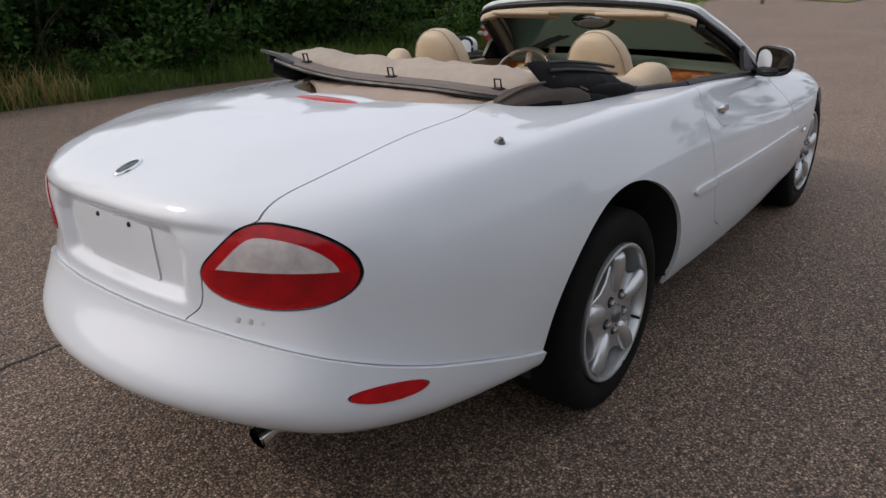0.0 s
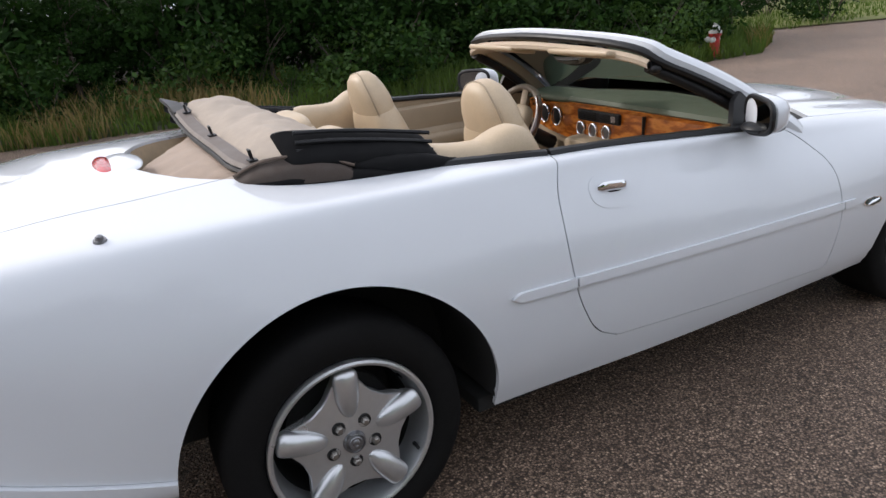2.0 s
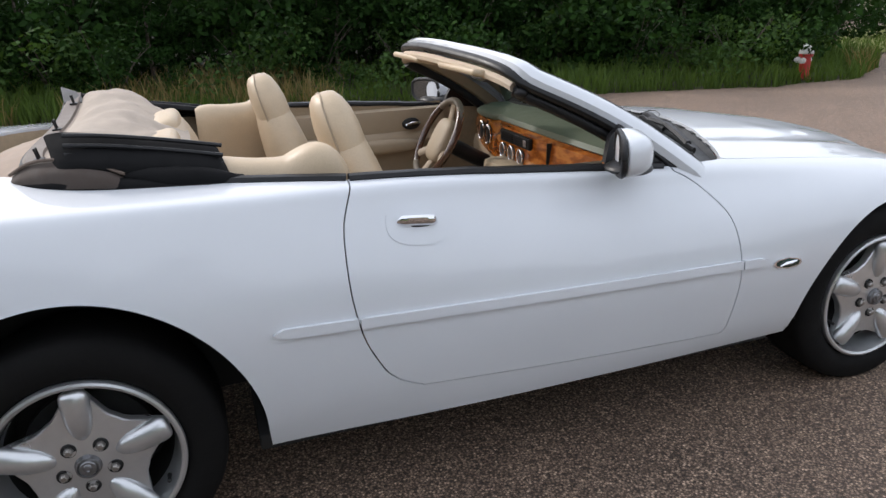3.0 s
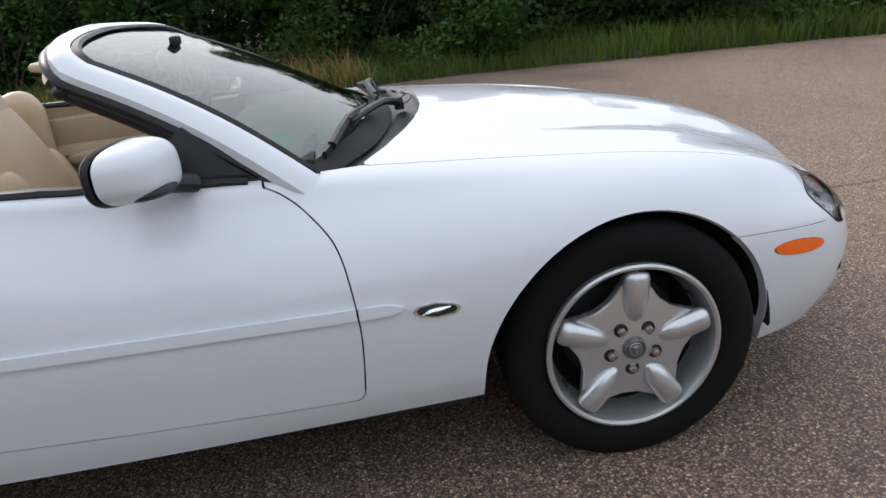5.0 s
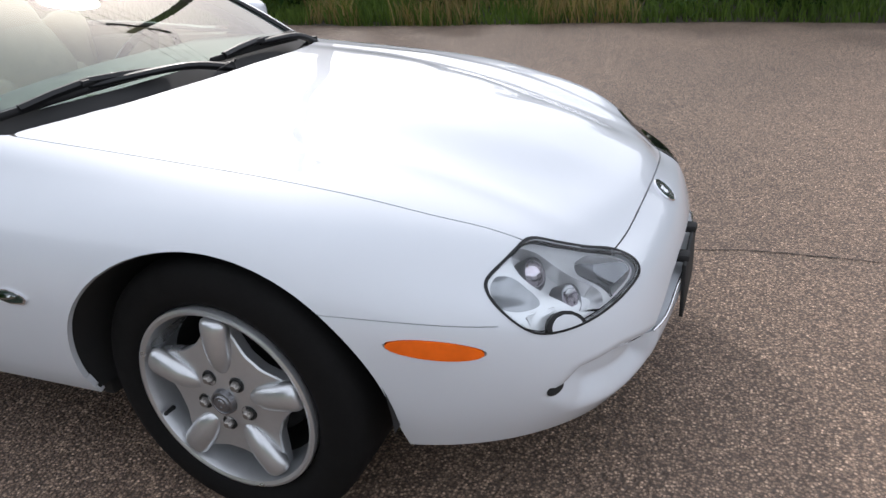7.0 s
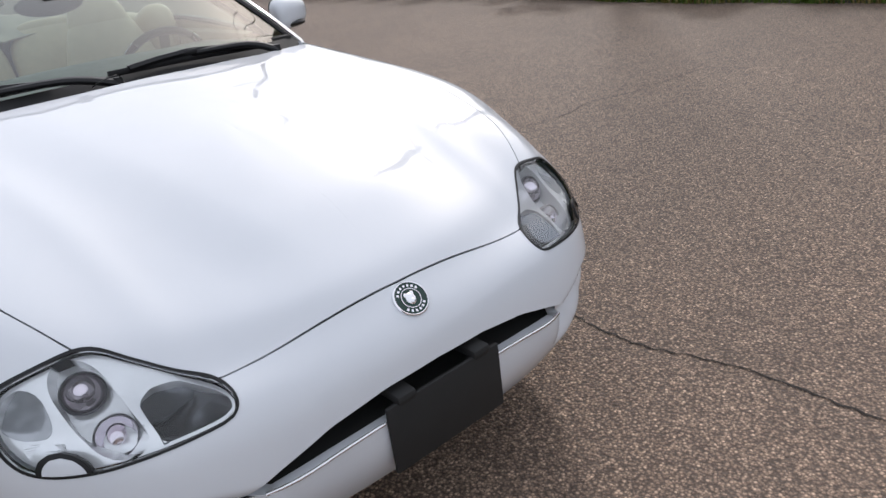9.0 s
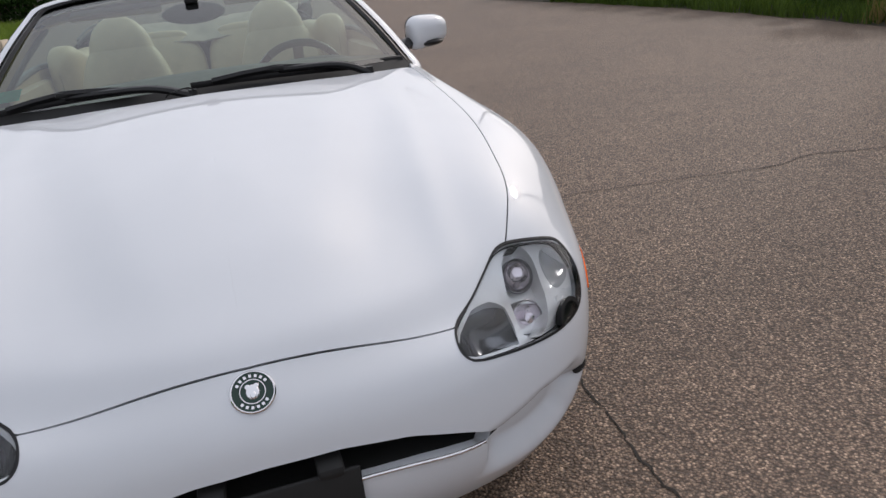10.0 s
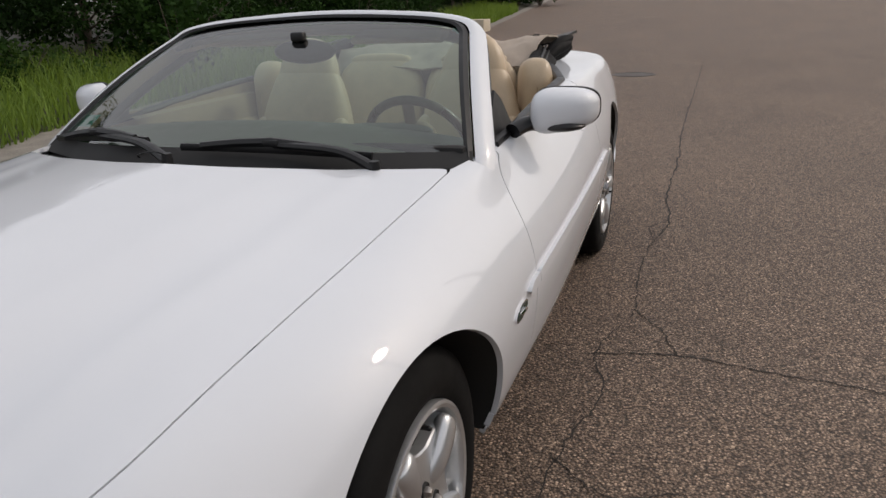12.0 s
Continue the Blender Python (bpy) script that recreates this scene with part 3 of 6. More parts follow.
for side, word in ((-1, "right"), (1, "left")):
    panel("rear_quarter_panel", rear_quarter, sides=(side,))
    wings[side] = panel("front_wing", front_wing, sides=(side,))
    doors[side] = panel("door", door_patch, sides=(side,))
    sill = panel("sill", area(lambda p: p[:, 2] - .2905, start=sill_patch), sides=(side,), lift=-.003)
    panel("sill_lip", area(lambda p: .2875 - p[:, 2], start=sill_patch), sides=(side,), lift=-.0055, parent=sill)
    # dark strips set behind the gaps stand for the shade inside them
    panel("sill_gap_shade", area(lambda p: .010 - np.abs(p[:, 2] - .289), start=sill_patch), SEAL, (side,), parent=sill, lift=-.012, depth=.002)
    panel("door_gap_shade", area(lambda p: p[:, 1] - .6, lambda p: .009 - np.abs(door_in(p)), cockpit_out, lambda p: p[:, 2] - .33), SEAL, (side,), "black rubber strip standing for the door gap's shade", lift=-.009, depth=.002)
rear_bumper = panel("rear_bumper", area(lambda p: -p[:, 0], lambda p: rear_line(p) - p[:, 2] - .001, arch_r, less(in_marker_r, .02)), lift=.013, depth=.03)
# same dark backing for the shade of the bonnet and boot gaps
panel("bonnet_gap_shade", area(lambda p: p[:, 0] - 2.05, lambda p: .010 - np.abs(in_bonnet(p[:, :2])), lambda p: p[:, 2] - .5, less(light_in, .004)), SEAL, lift=-.009, depth=.002)
for side in (1, -1):
    panel("boot_gap_shade", area(lambda p: -.12 - p[:, 0], lambda p: .010 - np.abs(lid_in(p)), cockpit_out, lambda p: p[:, 2] - rear_line(p), less(tail_in, .003)), SEAL, (side,), lift=-.009, depth=.002)
front_bumper = panel("front_bumper", area(lambda p: p[:, 0] - 2.6, lambda p: front_line(p) - p[:, 2] - .0008, arch_f, less(bonnet_in), less(light_in, .0025), less(in_marker_f, .02), less(mouth_in, 0)), depth=.025)
for side in (1, -1):
    panel("side_marker", area(grow(in_marker_f, -.03), lambda p: p[:, 0] - 2.9), AMBER, (side,), "amber oval side marker lamp", lift=.003, parent=front_bumper)
    panel("side_marker", area(grow(in_marker_r, -.03), lambda p: -.5 - p[:, 0]), RED_LENS, (side,), "red oval side marker lamp", lift=.016, parent=rear_bumper)

# ---- wheels, arches and underside ----
NUT = grained("lug_nut_steel", (.30, .28, .26), .35, .8, scale=90, spread=.2)


def wheel_meshes():
    """Meshes of one wheel round its hub, outer face towards -y; spokes stand upright."""
    tyre = bmesh.new()
    prof = [(.228, -.008), (.240, .012), (.262, .022), (.292, .021), (.316, .014), (.330, .004), (.3365, -.012), (.338, -.03), (.338, -.06), (.337, -.10), (.3365, -.15), (.334, -.19), (.326, -.215), (.30, -.228), (.255, -.228), (.222, -.215)]
    lathe(tyre, [(r, -h) for r, h in prof], 72)
    rim = bmesh.new()
    lathe(rim, [(.230, .006), (.2345, -.012), (.2325, -.021), (.226, -.0235), (.2185, -.020), (.2135, -.005), (.2065, .035), (.2025, .06), (.200, .065)], 72)
    barrel = bmesh.new()
    lathe(barrel, [(.200, .063), (.198, .12), (.196, .205), (.0, .205)], 48)
    face = bmesh.new()
    n = 180
    def edge(a):
        k = abs(((math.degrees(a) - 90) % 72 + 36) % 72 - 36) / 36
        return .139 + .073 * max(0, (.86 - k) / .86) ** 1.7
    def at(r, a, back=0.0):
        dish = -.010 + .012 * (r / .21) ** 2 - .006 * max(0, 1 - (r / .07) ** 2)
        return Vector((r * math.cos(a), dish + back, r * math.sin(a)))
    angles = [2 * math.pi * k / n for k in range(n)]
    rings = [[face.verts.new(at(edge(a) * f, a)) for a in angles] for f in (1, .8, .6, .4, .2)]
    back = [face.verts.new(at(edge(a), a, .03)) for a in angles]
    lip = [face.verts.new(at(edge(a) + .003, a, .004)) for a in angles]
    for a, b in ((back, lip), (lip, rings[0]), *zip(rings, rings[1:])):
        for k in range(n):
            face.faces.new((a[k], a[(k + 1) % n], b[(k + 1) % n], b[k]))
    face.faces.new(rings[-1])
    lobe = bmesh.new()
    g = bmesh.ops.create_uvsphere(lobe, u_segments=20, v_segments=18, radius=1)
    for v in g["verts"]:
        x, y, z = v.co
        w = .0335 * (1 + .06 * z)
        if z > 0:
            w *= math.sqrt(max(0, 1 - z**8)) / max(.25, math.sqrt(max(0, 1 - z * z)))
        q = Vector((x * w, y * .026 * (w / .0335) ** .5 - .006 - .003 * z, .141 + z * .072))
        if q.z > .2075:
            q.z = .2075 + (q.z - .2075) * .25
        v.co = q
    disc = bmesh.new()
    lathe(disc, [(.05, .09), (.155, .09), (.158, .10), (.155, .115), (.05, .115)], 48)
    lathe(disc, [(.0, .06), (.07, .06), (.085, .075), (.085, .10)], 32)
    cap = bmesh.new()
    lathe(cap, [(.0, -.0295), (.018, -.0295), (.0215, -.0265), (.0225, -.0225)], 32)
    lathe(cap, [(.0225, -.0245), (.0245, -.028), (.0285, -.0265), (.0315, -.017), (.0335, -.008)], 32)
    cat = bmesh.new()
    ball(cat, (0, -.029, .002), (.011, .004, .012), u=12, v=8)
    ball(cat, (0, -.031, -.007), (.006, .003, .006), u=10, v=8)
    lug = bmesh.new()
    lathe(lug, [(.0, -.026), (.007, -.0255), (.0105, -.022), (.0118, -.015), (.012, -.004)], 6)
    well = bmesh.new()
    lathe(well, [(.019, -.0085), (.0178, -.0135), (.0165, -.0118), (.0, -.0118)], 20)
    valve = bmesh.new()
    rod(valve, (0, .004, 0), (0, -.022, 0), .006, .0045)
    ball(valve, (0, -.022, 0), (.0055, .006, .0055), u=10, v=8)
    # barrel, disc and lug wells coloured near black for the shade inside the wheel
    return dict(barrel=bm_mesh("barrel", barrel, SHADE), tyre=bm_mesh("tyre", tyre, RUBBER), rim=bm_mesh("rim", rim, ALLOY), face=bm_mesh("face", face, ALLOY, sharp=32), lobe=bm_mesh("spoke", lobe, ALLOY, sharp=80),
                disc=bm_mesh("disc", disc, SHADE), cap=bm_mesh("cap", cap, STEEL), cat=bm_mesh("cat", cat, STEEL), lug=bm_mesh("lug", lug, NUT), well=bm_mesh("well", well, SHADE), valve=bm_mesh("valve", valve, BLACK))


WHEEL = wheel_meshes()
HUB_Y, HUB_Z = .832, .332


def wheel(x, side, spin, valve_at):
    w = part("wheel", WHEEL["rim"], parent=car, label="silver alloy wheel with five rounded spokes")
    w.matrix_local = Matrix.Translation((x, side * (HUB_Y + (.004 if x < 1 else -.006)), HUB_Z)) @ Matrix.Rotation(0 if side < 0 else math.pi, 4, "Z") @ Matrix.Rotation(radians(spin), 4, "Y")
    part("tyre", WHEEL["tyre"], parent=w, label="black rubber tyre")
    part("wheel_face", WHEEL["face"], parent=w)
    for k in range(5):
        part("spoke", WHEEL["lobe"], parent=w).matrix_local = Matrix.Rotation(radians(72 * k), 4, "Y")
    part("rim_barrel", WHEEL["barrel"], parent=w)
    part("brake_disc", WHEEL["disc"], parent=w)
    part("hub_cap", WHEEL["cap"], parent=w, label="chrome hub cap")
    part("hub_emblem", WHEEL["cat"], parent=w)
    for k in range(5):
        a = radians(54 + 72 * k)
        nut = part("lug_nut", WHEEL["lug"], parent=w)
        nut.location = (.0615 * math.cos(a), 0, .0615 * math.sin(a))
        part("lug_recess_shade", WHEEL["well"], parent=nut)
    a = radians(valve_at)
    part("valve", WHEEL["valve"], parent=w).location = (.198 * math.cos(a), .0, .198 * math.sin(a))


wheel(0, -1, 0, -27)
wheel(2.588, -1, 4, 205)
wheel(0, 1, 20, 0)
wheel(2.588, 1, -24, 60)


def arch_liner(a, side):
    bm = bmesh.new()
    cx, cz, r = a
    r += .004
    outline = [(cx - r + .004, .285)] + [(cx + r * math.cos(t), cz + r * math.sin(t)) for t in (math.pi - math.pi * k / 28 for k in range(29))] + [(cx + r - .004, .300)]
    def skin_y(x, z):
        d = (SKIN_V[:, 0] - x) ** 2 + (SKIN_V[:, 2] - z) ** 2 + 100 * (SKIN_V[:, 1] < .7)
        return max(.80, float(SKIN_V[int(d.argmin()), 1]) - .012)
    grid = [[(x, side * skin_y(x, z), z) for x, z in outline]]
    grid += [[(x, side * y, z) for x, z in outline] for y in (.795, .74, .66, .52)]
    sheet(bm, grid)
    inner = [bm.verts.new((x, side * .52, z)) for x, z in outline]
    bm.faces.new(inner)
    return part("wheel_arch_liner", bm, SHADE, car)


for side in (1, -1):
    arch_liner(ARCH_F, side)
    arch_liner(ARCH_R, side)
bm = bmesh.new()
box(bm, (1.29, 0, .245), (1.75, 1.58, .05), .01)
box(bm, (2.62, 0, .30), (1.0, 1.02, .05), .01)
box(bm, (-.2, 0, .34), (1.2, .96, .05), .01)
box(bm, (-.82, 0, .44), (.45, 1.1, .05), .01)
part("underbody", bm, SHADE, car)
for y in (-.41, .41):
    bm = bmesh.new()
    line = smooth_line([(-.6, y * .9, .36), (-.8, y * .96, .34), (-.97, y, .330), (-1.100, y, .309)], 6)
    tube(bm, line, .029, 20, caps=False)
    tube(bm, [q - Vector((.004, 0, 0)) for q in line], .025, 20, caps=False)
    part("exhaust_pipe", bm, CHROME, car, "chrome exhaust tailpipe")

# ---- lamps and trim ----
def skin_near(axes, value, keep):
    """The skin's point and outward normal nearest to a place given in two axes."""
    d = ((SKIN_V[:, axes] - np.array(value)) ** 2).sum(1) + 100 * ~keep(SKIN_V)
    i = int(d.argmin())
    r, c = divmod(i, COLS_N)
    a, b = skin[min(r + 1, ROWS_N - 1), c] - skin[max(r - 1, 0), c], skin[r, min(c + 1, COLS_N - 1)] - skin[r, max(c - 1, 0)]
    n = np.cross(a, b)
    n = n / np.linalg.norm(n)
    p = SKIN_V[i].copy()
    p[axes] = value
    return Vector(p), Vector(n)


FRONT, TAIL = (lambda p: p[:, 0] > 3), (lambda p: p[:, 0] < -.7)
SIDE = lambda p: p[:, 1] > .7


def flip(v, side):
    return Vector((v.x, v.y * side, v.z))


# the chrome bowl's dark reflection, put into the reflector's own colour
BEAM_DARK = grained("beam_dark_reflection", (.23, .235, .25), .10, .9, scale=20, spread=.25, relief=.12, depth=.004)
INDICATOR = grained("indicator_reflector", (.50, .51, .53), .12, .45, scale=24, spread=.3, relief=.15, depth=.004)
PROJECTOR = grained("projector_glass", (.72, .65, .70), .03, .9, scale=30, spread=.25, relief=0)


def headlamp(side):
    lens = panel("headlamp", area(grow(light_in, -.003)), LAMP_GLASS, (side,), "clear headlamp lens in a black seal", lift=.001, depth=.004)
    lens.visible_shadow = False
    panel("lamp_seal", area(grow(light_in, .0025), lambda p: .0014 - light_in(p)), SEAL, (side,), parent=lens, lift=.0015, depth=.012)
    def tower(p):
        """Distance inside the upright capsule that holds the two round lamps."""
        a, e = np.array([.558, .602]), np.array([-.014, -.052])
        w = p[:, 1:] - a
        s = np.clip((w @ e) / (e @ e), 0, 1)
        return np.where(FRONT(p), .042 - np.hypot(*(w - s[:, None] * e).T), -1.0)
    round_in = lambda y, z, ry, rz: (lambda p: np.where(FRONT(p), 1 - ((np.abs(p[:, 1] - y) / ry) ** 2.6 + (np.abs(p[:, 2] - z) / rz) ** 2.6) ** (1 / 2.6), -1.0))
    beam_in = lambda p: np.where(FRONT(p), np.minimum((.491 - p[:, 1]) / .06, (.583 - .16 * np.maximum(0, (p[:, 1] - .455) / .04) ** 2 * .1 - p[:, 2]) / .06), -1.0)
    turn_in = round_in(.650, .588, .037, .031)
    inner = area(grow(light_in, -.0028), less(tower, 0), less(lambda p: np.minimum(beam_in(p), (light_in(p) - .008) * 20), 0), less(lambda p: np.minimum(turn_in(p), (light_in(p) - .007) * 20), 0))
    panel("lamp_bowl", inner, REFLECTOR, (side,), parent=lens, lift=-.018, depth=.040)
    panel("tower_back", area(grow(light_in, -.001), grow(tower, .006)), REFLECTOR, (side,), parent=lens, lift=-.056, depth=.002)
    def spot(y, z, deep):
        p, n = skin_near([1, 2], (y, z), FRONT)
        return flip(p - n * deep, side), flip(n, side)
    aim = Vector((.90, side * .20, .38)).normalized()
    def hollow(name, test, y, z, ry, rz, deep, material):
        """A reflector bowl sunk behind the lens, deepest in its middle."""
        ob = panel(name, area(grow(light_in, -.007), test), material, (side,), parent=lens, lift=-.017, depth=.001)
        for v in ob.data.vertices:
            r = ((abs(v.co.y) - y) / ry) ** 2 + ((v.co.z - z) / rz) ** 2
            v.co -= aim * deep * max(0, 1 - r)
    hollow("main_beam_bowl", beam_in, .430, .545, .066, .050, .045, BEAM_DARK)
    hollow("indicator_bowl", turn_in, .650, .588, .037, .031, .020, INDICATOR)
    def cup(name, y, z, deep, profile, material, label=""):
        p, _ = spot(y, z, deep)
        bm = bmesh.new()
        lathe(bm, profile, 32, "z")
        bmesh.ops.transform(bm, matrix=Matrix.Translation(p) @ aim.to_track_quat("Z", "Y").to_matrix().to_4x4(), verts=bm.verts)
        part(name, bm, material, lens, label)
    cup("projector_ring", .558, .602, .036, [(.030, -.03), (.0365, -.006), (.0375, .003), (.0355, .006), (.034, .002)], STEEL)
    cup("projector_lens", .558, .602, .034, [(.0, .021), (.013, .0185), (.025, .010), (.034, -.006)], PROJECTOR)
    cup("dip_ring", .543, .555, .042, [(.032, -.03), (.0350, -.004), (.0360, .004), (.0345, .006), (.032, .002)], STEEL)
    cup("dip_reflector", .543, .555, .042, [(.0335, .004), (.031, -.004), (.019, -.018), (.0, -.024)], CHROME)
    cup("dip_bulb", .543, .555, .044, [(.0, .016), (.011, .014), (.015, .004), (.016, -.020)], PROJECTOR)
    fluted = bmesh.new()
    for k in range(9):
        line = [spot(y, .552 - .0045 * k - .10 * (y - .64), .020)[0] for y in (.616, .634, .652, .670)]
        tube(fluted, line[: 4 if k < 6 else 3], .0026, 6)
    part("fluted_reflector", fluted, REFLECTOR, lens)
    washer = area(lambda p: np.where(FRONT(p), .027 - np.hypot(p[:, 1] - .622, p[:, 2] - .505), -1), grow(light_in, -.003))
    panel("washer_cover", washer, PAINT if side < 0 else BLACK, (side,), "white washer cap" if side < 0 else "open black washer recess", parent=lens, lift=.004 if side < 0 else -.004, depth=.012)
    rim = area(lambda p: np.where(FRONT(p), .034 - np.hypot(p[:, 1] - .622, p[:, 2] - .505), -1), lambda p: np.hypot(p[:, 1] - .622, p[:, 2] - .505) - .027, grow(light_in, -.003))
    panel("washer_rim", rim, SEAL, (side,), parent=lens, lift=.004, depth=.012)


def tail_lamp(side):
    lens = panel("tail_lamp", area(grow(tail_in, -.002)), RED_LENS, (side,), "red tail lamp with smoky clear upper window", lift=.003, depth=.02)
    panel("lamp_seal", area(grow(tail_in, .0005), lambda p: .0025 - tail_in(p)), SEAL, (side,), parent=lens, lift=-.002, depth=.02)
    cut = lambda p: p[:, 2] - (.777 + .02 * (p[:, 1] - .52))
    panel("clear_window", area(grow(tail_in, -.028), cut), CLEAR_LENS, (side,), parent=lens, lift=.0055, depth=.006)
    panel("brake_window", area(grow(tail_in, -.014), lambda p: -cut(p) - .003), RED_DEEP, (side,), parent=lens, lift=.005, depth=.006)


for side in (1, -1):
    headlamp(side)
    tail_lamp(side)

# rubbing strips along the flanks
strip_z = lambda x: .6235 - .0275 * (x - .486)
for side in (1, -1):
    for lo, hi, round_a, round_b in ((.478, .6945, 1, 0), (.7005, 1.909, 0, 0), (1.9145, 2.018, 0, 1)):
        def test(p, lo=lo, hi=hi, round_a=round_a, round_b=round_b):
            end = np.minimum(1, np.minimum((p[:, 0] - lo) / .03 + (0 if round_a else 9), (hi - p[:, 0]) / .03 + (0 if round_b else 9)))
            return .0135 * np.sqrt(np.clip(end, 0, 1)) - np.abs(p[:, 2] - strip_z(p[:, 0]))
        span = area(SIDE, lambda p: p[:, 2] - .5, lambda p: .7 - p[:, 2], lambda p: p[:, 0] - lo, lambda p: hi - p[:, 0], test)
        panel("rubbing_strip", span, PAINT, (side,), lift=.011, depth=.013)
    oval = lambda p, k: k - np.hypot((p[:, 0] - 2.092) / .057, (p[:, 2] - (.5635 - .06 * (p[:, 0] - 2.092))) / .0185)
    badge = panel("wing_badge", area(SIDE, lambda p: oval(p, 1.0)), CHROME, (side,), "oval chrome wing badge with dark green field", lift=.005, depth=.008)
    panel("badge_field", area(SIDE, lambda p: oval(p, .84)), GREEN_ENAMEL, (side,), parent=badge, lift=.0062, depth=.003)
    bm = bmesh.new()
    p, n = skin_near([0, 2], (2.092, .5635), SIDE)
    tube(bm, [flip(p + n * .008 + Vector((dx, 0, dz)), side) for dx, dz in ((-.034, -.006), (-.015, .001), (.008, .003), (.032, .0055))], .0045, 6, taper=lambda s: .5 + 1.2 * math.sin(math.pi * s))
    part("badge_motif", bm, CHROME, badge)
    # door handle in its oval recess
    ring = lambda p, k: k - ((np.abs(p[:, 0] - .882) / .086) ** 2.6 + (np.abs(p[:, 2] - (.838 - .1 * (p[:, 0] - .882))) / .050) ** 2.6) ** (1 / 2.6)
    plate = panel("handle_plate", area(SIDE, lambda p: ring(p, .97)), PAINT, (side,), parent=doors[side], lift=.0022, depth=.006)
    handle = bmesh.new()
    p, n = skin_near([0, 2], (.884, .845), SIDE)
    n = flip(n, side)
    mid = flip(p, side)
    rows = []
    for k in range(13):
        s = k / 12 * 2 - 1
        thick = .018 * math.sqrt(max(0, 1 - abs(s) ** 3.5))
        c = mid + Vector((s * .055, 0, -.0055 * s))
        rows.append([c + n * (.004 + thick * f) + Vector((0, 0, h * (.35 + .65 * min(1, thick / .015)))) for f, h in ((0, .018), (.55, .017), (.95, .008), (1.0, -.002), (.75, -.010), (.1, -.012))])
    sheet(handle, rows)
    part("door_handle", handle, CHROME, doors[side], "chrome door handle")
    # solid dark oval standing for the shade behind the handle
    slot = bmesh.new()
    ball(slot, mid + n * .003 + Vector((0, 0, -.012)), (.05, .006, .008))
    part("handle_slot_shade", slot, SHADE, doors[side])

# nose badge, boot badge, brake lamp, aerial, script
p, n = skin_near([1, 2], (0, .573), FRONT)
aim = n.to_track_quat("Z", "Y").to_matrix().to_4x4()
def disc_part(name, profile, material, parent, at, turn, stretch=(1, 1), label=""):
    bm = bmesh.new()
    lathe(bm, profile, 40, "z")
    bmesh.ops.transform(bm, matrix=Matrix.Translation(at) @ turn @ Matrix.Diagonal((stretch[0], stretch[1], 1, 1)), verts=bm.verts)
    return part(name, bm, material, parent, label)
nose_badge = disc_part("nose_badge", [(.037, 0), (.037, .0035), (.0352, .0055), (.0335, .005), (.0335, .001)], CHROME, car, p, aim, label="round chrome and black nose badge")
disc_part("badge_field", [(.0335, .0035), (.0, .004)], GREEN_ENAMEL, nose_badge, p, aim)
disc_part("badge_ring", [(.021, .004), (.021, .0055), (.0195, .0055), (.0195, .004)], CHROME, nose_badge, p, aim)
bm = bmesh.new()
for c, r in (((0, 0, .004), (.011, .013, .0028)), ((-.007, .009, .004), (.005, .005, .002)), ((.007, .009, .004), (.005, .005, .002)), ((0, -.006, .005), (.0055, .0065, .003))):
    ball(bm, c, r, u=12, v=8)
bmesh.ops.transform(bm, matrix=Matrix.Translation(p) @ aim, verts=bm.verts)
part("badge_emblem", bm, CHROME, nose_badge)
for k in range(13):
    a = radians(90 + (k - 3) * 19) if k < 7 else radians(-90 + (k - 9.5) * 19)
    bm = bmesh.new()
    m = aim @ Matrix.Rotation(a - math.pi / 2, 4, "Z") @ Matrix.Translation((0, .0268, .0042))
    bmesh.ops.create_cube(bm, size=1, matrix=Matrix.Translation(p) @ m @ Matrix.Diagonal((.0045, .005, .0010, 1)))
    part("badge_bar", bm, CHROME, nose_badge)
p, n = skin_near([0, 1], (-1.083, .0), TAIL)
aim = n.to_track_quat("Z", "Y").to_matrix().to_4x4()
tail_badge = disc_part("boot_badge", [(.03, 0), (.03, .004), (.027, .007), (.024, .006), (.024, .002)], CHROME, boot_lid, p, aim, (.78, 1.35), "oval chrome boot badge")
disc_part("badge_field", [(.024, .004), (.0, .0055)], GREEN_ENAMEL, boot_lid, p, aim, (.78, 1.35))
BRIGHT = grained("bright_chrome_letters", (.72, .73, .75), .35, .8, relief=0)
for y, w in ((-.435, .024), (-.466, .022), (-.495, .020)):
    bm = bmesh.new()
    q, m = skin_near([1, 2], (-y, .655), TAIL)
    q, m = flip(q, -1), flip(m, -1)
    t = m.to_track_quat("Z", "Y").to_matrix().to_4x4()
    bmesh.ops.create_cube(bm, size=1, matrix=Matrix.Translation(q) @ t @ Matrix.Rotation(radians(-18), 4, "Z") @ Matrix.Diagonal((w * .42, .014, .004, 1)))
    part("script_bar", bm, BRIGHT, car, "small chrome script as plain bars")
bm = bmesh.new()
ball(bm, (-.350, 0, 1.001), (.064, .170, .0145), u=32, v=16)
pod = part("brake_lamp_pod", bm, PAINT, boot_lid)
bm = bmesh.new()
ball(bm, (-.400, 0, 1.003), (.031, .152, .0140), u=32, v=14)
part("high_brake_lamp", bm, RED_LENS, boot_lid, "red high-level brake lamp")
p, n = skin_near([0, 1], (-.465, .706), lambda q: q[:, 0] < 0)
p, n = flip(p, -1), flip(n, -1)
bm = bmesh.new()
rod(bm, p - n * .004, p + n * .005, .016, .014, 20)
rod(bm, p + n * .005, p + n * .010, .010, .009, 16)
ball(bm, p + n * .010, (.009, .009, .006), u=12, v=8)
part("aerial", bm, STEEL, car, "chrome retracted aerial tip")
